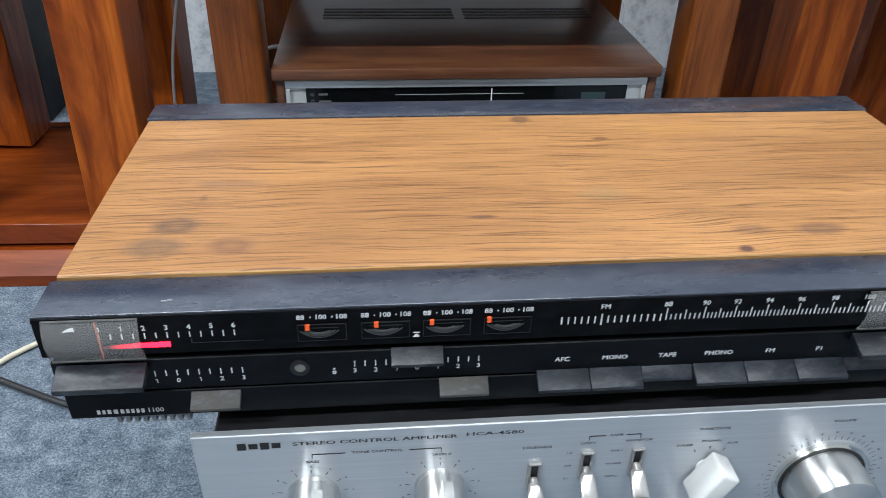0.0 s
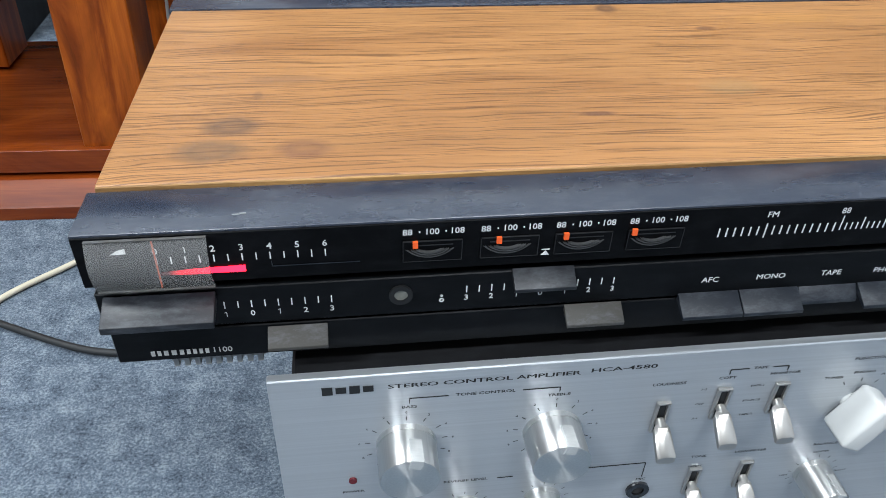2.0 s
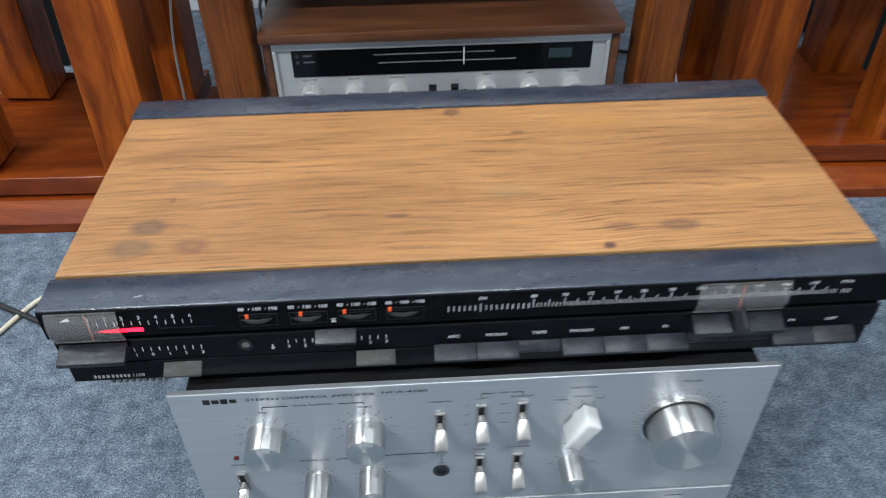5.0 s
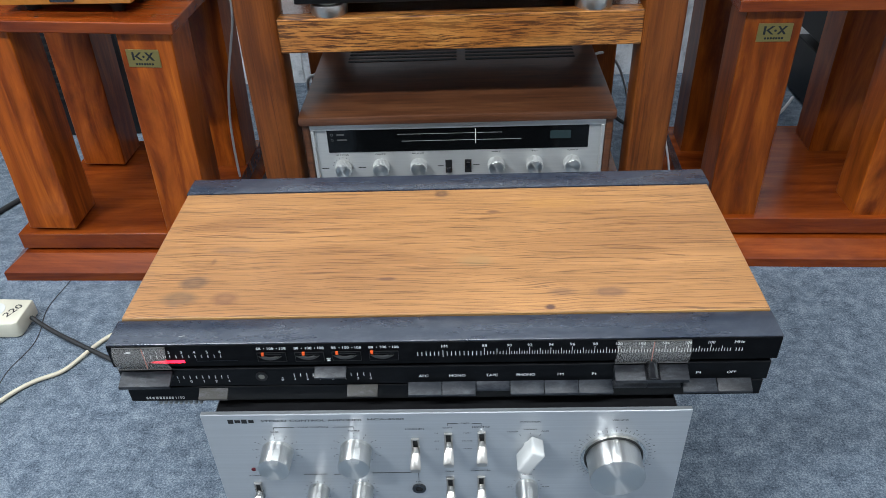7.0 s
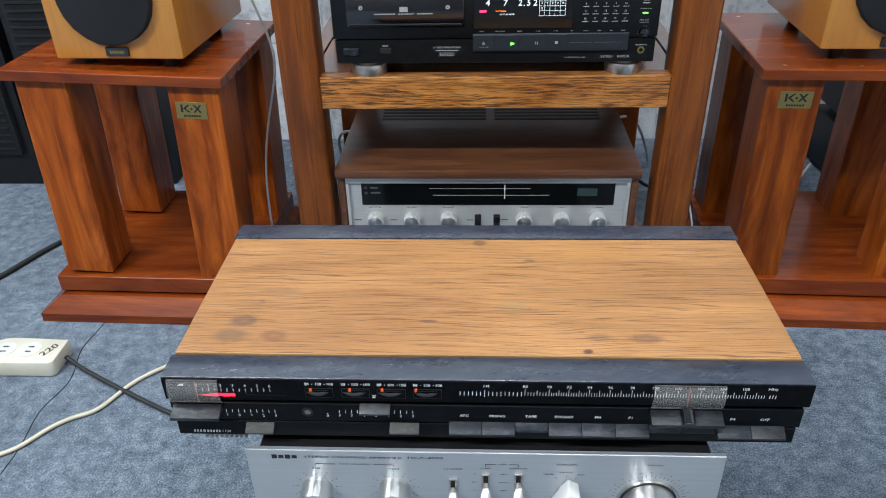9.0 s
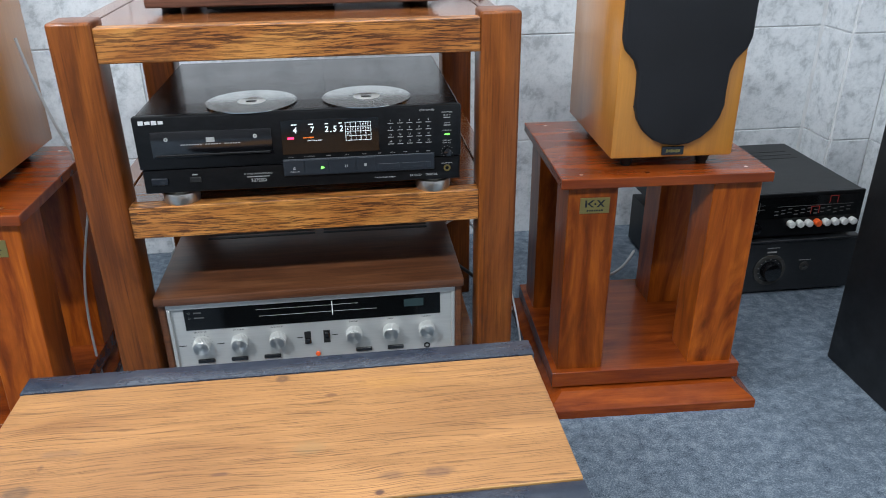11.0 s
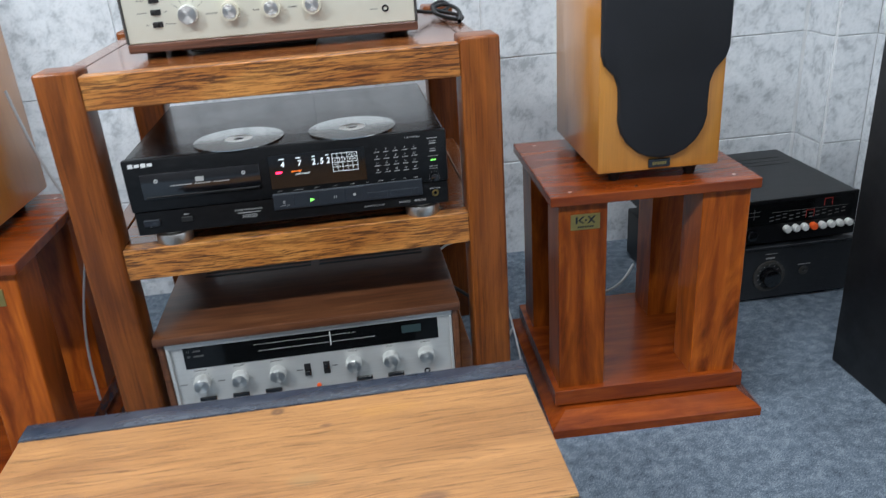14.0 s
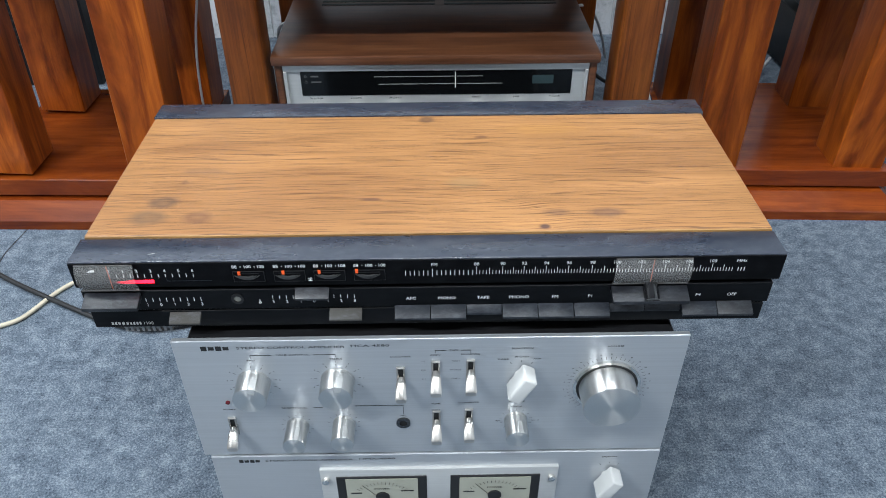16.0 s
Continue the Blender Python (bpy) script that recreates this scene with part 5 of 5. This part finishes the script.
# ---- large black speakers ----
def tower(x0, x1, y0, y1, h, label, ribs):
    s = thing("floor_speaker", ((x0 + x1) / 2, (y0 + y1) / 2, 0.0), label, "speaker", "large black speakers")
    part("cabinet", box(B(), x0, x1, y0, y1, 0.0, h, 0.004, 2), "cabinet", s, "black cabinet")
    g = box(B(), x0 + 0.02, x1 - 0.02, y0 - 0.018, y0 - 0.0005, 0.085, h - 0.03, 0.004, 2)
    gr = part("grille", g, "cloth", s, "black ribbed grille")
    for i in range(ribs):
        z = 0.10 + (h - 0.15) * i / max(1, ribs - 1)
        part("rib", box(B(), x0 + 0.03, x1 - 0.03, y0 - 0.0215, y0 - 0.0178, z, z + 0.005), "dark", gr)
    return s


tower(1.022, 1.300, 0.255, 0.660, 0.745, "tall black floor-standing speaker beside the wall", 0)
tower(-1.045, -0.735, 1.085, 1.345, 0.95, "large black speaker with ribbed grille by the wall", 46)
tower(-1.42, -1.065, 1.085, 1.345, 0.95, "large black speaker with ribbed grille by the wall", 46)

W = thing("wooden_unit", (1.20, 0.43, 0.745), "dark brown wooden unit on silver cone feet atop the speaker", "audio unit")
part("case", box(B(), 1.10, 1.30, 0.33, 0.545, 0.776, 0.893, 0.004, 2), "walnut", W)
for fx_, fy_ in ((1.122, 0.52), (1.278, 0.52), (1.122, 0.355), (1.278, 0.355)):
    part("cone_foot", tube(B(), (fx_, fy_, 0.7448), (fx_, fy_, 0.7765), 0.004, 0.013, 28), "chrome", W, "silver cone foot")

# ---- black components by the corner ----
def black_unit(name, x0, x1, y0, y1, z0, z1, label, cat):
    s = thing(name, ((x0 + x1) / 2, y0, z0), label, cat, "stacked black components")
    part("case", box(B(), x0 + 0.003, x1 - 0.003, y0 + 0.008, y1, z0 + 0.008, z1, 0.002), "deck", s)
    for fx_ in (x0 + 0.05, x1 - 0.05):
        for fy_ in (y0 + 0.05, y1 - 0.05):
            part("foot", tube(B(), (fx_, fy_, z0), (fx_, fy_, z0 + 0.0085), 0.015, seg=20), "dark", s)
    f = part("front_panel", box(B(), x0, x1, y0, y0 + 0.0085, z0 + 0.007, z1 + 0.001, 0.0015), "front_grey" if cat == "amplifier" else "deck", s)
    return s, f


DY = 0.922
U1, f1 = black_unit("black_amplifier", 0.815, 1.235, DY, 1.26, 0.0, 0.132, "plain black amplifier with one large knob", "amplifier")
g = B()
tube(g, (1.028, DY, 0.0640), (1.028, DY - 0.020, 0.0640), 0.0215, 0.0205, 40, 0.001)
vk = part("volume_knob", g, "gloss", U1)
part("knob_ring", ring(B(), (1.028, 0.0640), 0.030, 0.038, DY - 0.004, DY - 0.0002, 48), "slider_pale", vk, "grey ring round the knob")
k = B()
ticks(k, 1.028, 0.0640, 0.0245, 0.0275, 11, -135, 135, DY - 0.0002, 0.0018)
bar(k, 1.028, 0.1085, 0.022, 0.0040, DY - 0.0002)
bar(k, 1.030, 0.1190, 0.030, 0.0015, DY - 0.0002)
bar(k, 1.113, 0.0840, 0.030, 0.0020, DY - 0.0002)
part("lettering", k, "ink_g", f1, "grey print bars")
part("jack", ring(B(), (1.113, 0.0680), 0.004, 0.011, DY - 0.002, DY + 0.0002, 24), "slider_pale", U1)
part("top_lip", box(B(), 0.814, 1.236, DY - 0.005, DY + 0.03, 0.1332, 0.1395, 0.0015), "slider", U1, "dull grey top lip")
U2, f2 = black_unit("black_tuner", 0.822, 1.226, DY + 0.002, 1.265, 0.1397, 0.250, "black receiver with a row of white buttons", "tuner")
for i in range(8):
    x = 1.0570 + 0.0211 * i
    g = B()
    tube(g, (x, DY + 0.002, 0.1790), (x, DY - 0.012, 0.1790), 0.0078, 0.0078, 28, 0.001)
    part("push_button", g, "orange" if i == 3 else "white", U2, "orange button" if i == 3 else "white button")
TY2 = DY + 0.0006
dw = part("dial_window", box(B(), 0.85, 1.212, TY2, DY + 0.003, 0.192, 0.243), "dial", U2)
k = B()
for i in range(24):
    bar(k, 1.020 + 0.0155 * (i % 12), 0.2005 + 0.0085 * (i // 12) + 0.0025 * (i % 3), 0.009, 0.0022, TY2)
bar(k, 1.11, 0.2200, 0.18, 0.0010, TY2)
for z in (0.2150, 0.2250):
    bar(k, 0.978, z, 0.026, 0.0010, TY2)
bar(k, 0.978, 0.220, 0.0010, 0.026, TY2)
part("dial_print", k, "print_dim", dw, "faint grey dial print")
for x, z in ((1.111, 0.209), (1.152, 0.232)):
    w = 0.010
    part("dial_lamp", prism(B(), [(x - w, z - 0.009), (x - w, z + 0.009), (x + w, z + 0.009), (x + w, z - 0.009), (x + w - 0.0015, z - 0.009), (x + w - 0.0015, z + 0.0075), (x - w + 0.0015, z + 0.0075), (x - w + 0.0015, z - 0.009)], TY2 - 0.0005, TY2 - 0.0001), "red_dim", dw, "dim red dial marker")
g = B()
tube(g, (0.975, DY + 0.002, 0.172), (0.975, DY - 0.010, 0.172), 0.013, 0.012, 28, 0.001)
part("tuning_knob", g, "gloss", U2)
for j in range(3):
    part("vent_slot", box(B(), 0.86, 1.19, 1.15 + 0.025 * j, 1.162 + 0.025 * j, 0.2502, 0.2508), "ink_k", U2)

# ---- small things on the floor and cables ----
S = thing("power_socket", (-0.755, 0.4145, 0.0), "ivory two-way extension socket with handwritten number", "socket")
g, pts = B(), [(-0.6920, 0.386), (-0.6920, 0.443), (-0.770, 0.4475), (-0.795, 0.4475), (-0.812, 0.440), (-0.824, 0.4270), (-0.840, 0.4210), (-0.840, 0.4100), (-0.824, 0.4030), (-0.812, 0.389), (-0.795, 0.3810), (-0.700, 0.3810)]
lo_, hi_ = ([g.verts.new((px, py, z)) for px, py in pts] for z in (0.0005, 0.0300))
g.faces.new(lo_)
g.faces.new(hi_[::-1])
for i in range(len(pts)):
    g.faces.new((lo_[i], hi_[i], hi_[(i + 1) % len(pts)], lo_[(i + 1) % len(pts)]))
bmesh.ops.recalc_face_normals(g, faces=g.faces)
bmesh.ops.bevel(g, geom=list(g.edges), offset=0.0035, segments=2, profile=0.5, affect="EDGES")
sb = part("body", g, "ivory", S)
for x in (-0.788, -0.745):
    g = ring(B(), (0, 0), 0.0, 0.0185, 0.0, 0.0015, 36)
    bmesh.ops.rotate(g, verts=g.verts, cent=(0, 0, 0), matrix=Matrix.Rotation(radians(-90), 3, "X"))
    bmesh.ops.translate(g, verts=g.verts, vec=(x, 0.4145, 0.0310))
    oc = part("outlet_face", g, "bone", sb)
    k = B()
    for dx in (-0.006, 0.006):
        box(k, x - 0.005, x + 0.005, 0.4145 + dx - 0.0012, 0.4145 + dx + 0.0012, 0.0308, 0.0316)
    part("outlet_slot", k, "ink_k", oc)
k = text(B(), "220", 0, 0, 0.0120, 0, "CENTER", 0.0, 1.25)
bmesh.ops.rotate(k, verts=k.verts, cent=(0, 0, 0), matrix=Matrix.Rotation(radians(-90), 3, "X"))
bmesh.ops.rotate(k, verts=k.verts, cent=(0, 0, 0), matrix=Matrix.Rotation(radians(62), 3, "Z"))
bmesh.ops.translate(k, verts=k.verts, vec=(-0.7125, 0.4145, 0.0303))
part("handwriting", k, "ink_k", sb, "black handwritten number")
AP = thing("white_plug", (0.236, 0.355, 0.0), "white plug on a lead behind the teak receiver", "plug")
part("plug_body", tube(tube(B(), (0.214, 0.357, 0.277), (0.248, 0.353, 0.283), 0.0085, 0.0070, 24, 0.0012), (0.248, 0.353, 0.283), (0.262, 0.351, 0.285), 0.0045, 0.0040, 16), "white", AP)
g = B()
for p, q in zip([(0.216, 0.357, 0.277), (0.200, 0.362, 0.262), (0.196, 0.370, 0.200), (0.202, 0.380, 0.100)], [(0.200, 0.362, 0.262), (0.196, 0.370, 0.200), (0.202, 0.380, 0.100), (0.206, 0.386, 0.0)]):
    tube(g, p, q, 0.003, seg=12)
part("lead", g, "cord_w", AP)
PB = thing("plug_block", (-0.85, 0.362, 0.0), "dark grey plug block beside the extension socket", "plug")
g = box(B(), -0.893, -0.807, 0.330, 0.394, 0.0005, 0.026, 0.004, 2)
bmesh.ops.rotate(g, verts=g.verts, cent=(-0.85, 0.362, 0), matrix=Matrix.Rotation(radians(28), 3, "Z"))
part("body", g, "cord_k", PB)
cord("extension_cable", [(-0.690, 0.418, 0.012), (-0.672, 0.408, 0.006), (-0.637, 0.385, 0.006), (-0.564, 0.345, 0.006), (-0.479, 0.299, 0.006), (-0.42, 0.272, 0.006), (-0.35, 0.275, 0.006), (-0.25, 0.33, 0.006)], 0.0036, "cord_k", "thick black power cord lying on the carpet")
cord("mains_cable", [(-0.76, 0.185, 0.004), (-0.70, 0.202, 0.004), (-0.668, 0.222, 0.004), (-0.650, 0.258, 0.004), (-0.620, 0.288, 0.004), (-0.590, 0.296, 0.004), (-0.574, 0.330, 0.004), (-0.556, 0.372, 0.004), (-0.521, 0.404, 0.004), (-0.475, 0.44, 0.004), (-0.43, 0.50, 0.004), (-0.36, 0.49, 0.004)], 0.0034, "cord_b", "thin beige mains cord lying on the carpet")
cord("mains_cable", [(-0.985, 0.60, 0.005), (-0.951, 0.653, 0.005), (-0.926, 0.715, 0.005), (-0.892, 0.805, 0.005), (-0.80, 0.95, 0.005)], 0.0055, "cord_k", "black cord on the carpet beside a stand")
cord("speaker_wire", [(-0.42, 0.76, 0.66), (-0.40, 0.75, 0.56), (-0.375, 0.75, 0.485), (-0.358, 0.75, 0.43), (-0.362, 0.75, 0.38), (-0.384, 0.75, 0.31), (-0.405, 0.75, 0.22), (-0.412, 0.75, 0.12), (-0.411, 0.75, 0.035), (-0.41, 0.76, 0.004)], 0.0022, "cord_w", "grey-white speaker wire hanging beside the rack")
cord("speaker_wire", [(0.372, 0.80, 0.22), (0.366, 0.68, 0.20), (0.366, 0.62, 0.17), (0.372, 0.61, 0.13), (0.379, 0.62, 0.07), (0.385, 0.66, 0.004)], 0.0018, "cord_w", "grey-white speaker wire hanging beside the stand")
cord("signal_cable", [(0.41, 0.90, 0.006), (0.45, 0.97, 0.02), (0.56, 1.0, 0.02), (0.68, 1.018, 0.02), (0.73, 1.053, 0.02), (0.785, 1.13, 0.03)], 0.0035, "cord_w", "grey cord on the carpet behind a stand")
cord("black_cable_coil", [(0.225, 0.85, 0.725), (0.255, 0.87, 0.718), (0.29, 0.90, 0.706), (0.335, 0.95, 0.708), (0.325, 1.00, 0.722), (0.29, 0.97, 0.712), (0.30, 0.90, 0.710), (0.34, 0.84, 0.706), (0.325, 0.79, 0.704), (0.30, 0.84, 0.706), (0.285, 0.92, 0.712), (0.32, 0.96, 0.722), (0.345, 0.88, 0.710), (0.32, 0.78, 0.704)], 0.0036, "cord_k", "coiled black cable lying on the rack")
for pts in ([(-0.235, 0.93, 0.15), (-0.27, 0.99, 0.10), (-0.31, 1.03, 0.05), (-0.30, 1.12, 0.006), (-0.2, 1.2, 0.006)], [(-0.235, 0.94, 0.18), (-0.30, 1.0, 0.19), (-0.35, 1.08, 0.14), (-0.32, 1.14, 0.006)]):
    cord("signal_cable", pts, 0.0035, "cord_w", "grey cord behind the receiver")
cord("mains_cable", [(-0.235, 0.95, 0.16), (-0.29, 1.02, 0.20), (-0.33, 1.1, 0.12), (-0.26, 1.15, 0.006)], 0.004, "cord_k", "black cord behind the receiver")
cord("signal_cable", [(0.262, 0.95, 0.20), (0.34, 1.06, 0.22), (0.38, 1.12, 0.12), (0.42, 1.2, 0.006)], 0.003, "cord_w", "grey cord behind the receiver")
cord("mains_cable", [(0.262, 0.93, 0.15), (0.33, 0.98, 0.10), (0.36, 1.02, 0.02), (0.42, 1.05, 0.006)], 0.004, "cord_k", "black cord behind the receiver")
cord("carpet_seam", [(-0.67, 0.60, 0.0), (-0.673, 0.52, 0.0), (-0.690, 0.46, 0.0), (-0.672, 0.41, 0.0), (-0.662, 0.36, 0.0), (-0.684, 0.31, 0.0), (-0.676, 0.26, 0.0), (-0.668, 0.20, 0.0), (-0.680, 0.14, 0.0), (-0.68, -0.5, 0.0)], 0.0009, "cord_k", "thin dark seam between carpet strips")

# ---- wall tiles ----
def tiles(wall, along, width, height, first, z_first, count, rows, fixed):
    """One glazed tile mesh shared by all tiles of a wall."""
    g = B()
    d = 0.004
    if along == "x":
        box(g, 0.0015, width - 0.0015, fixed - d, fixed - 0.0002, 0.0015, height - 0.0015, 0.0012)
    else:
        box(g, fixed - d, fixed - 0.0002, 0.0015, width - 0.0015, 0.0015, height - 0.0015, 0.0012)
    me = bpy.data.meshes.new("tile")
    g.to_mesh(me)
    g.free()
    me.materials.append(M["tile"])
    for r in range(rows):
        for c_ in range(count):
            t = new("tile", me)
            t.parent = wall
            t.location = (first + width * c_, 0, z_first + height * r) if along == "x" else (0, first + width * c_, z_first + height * r)


TZ, TH = -0.0105, 0.2725
tiles(wall_back, "x", 0.4285, TH, 1.320 - 0.4285 * 9, TZ, 9, 10, BACK)
tiles(pillar, "x", 0.108, TH, 1.331, TZ, 1, 10, 1.235)
tiles(wall_right, "y", 0.25, TH, 1.230 - 0.25 * 15, TZ, 15, 10, RIGHT)
tiles(pillar, "y", 0.119, TH, 1.237, TZ, 1, 10, 1.33)
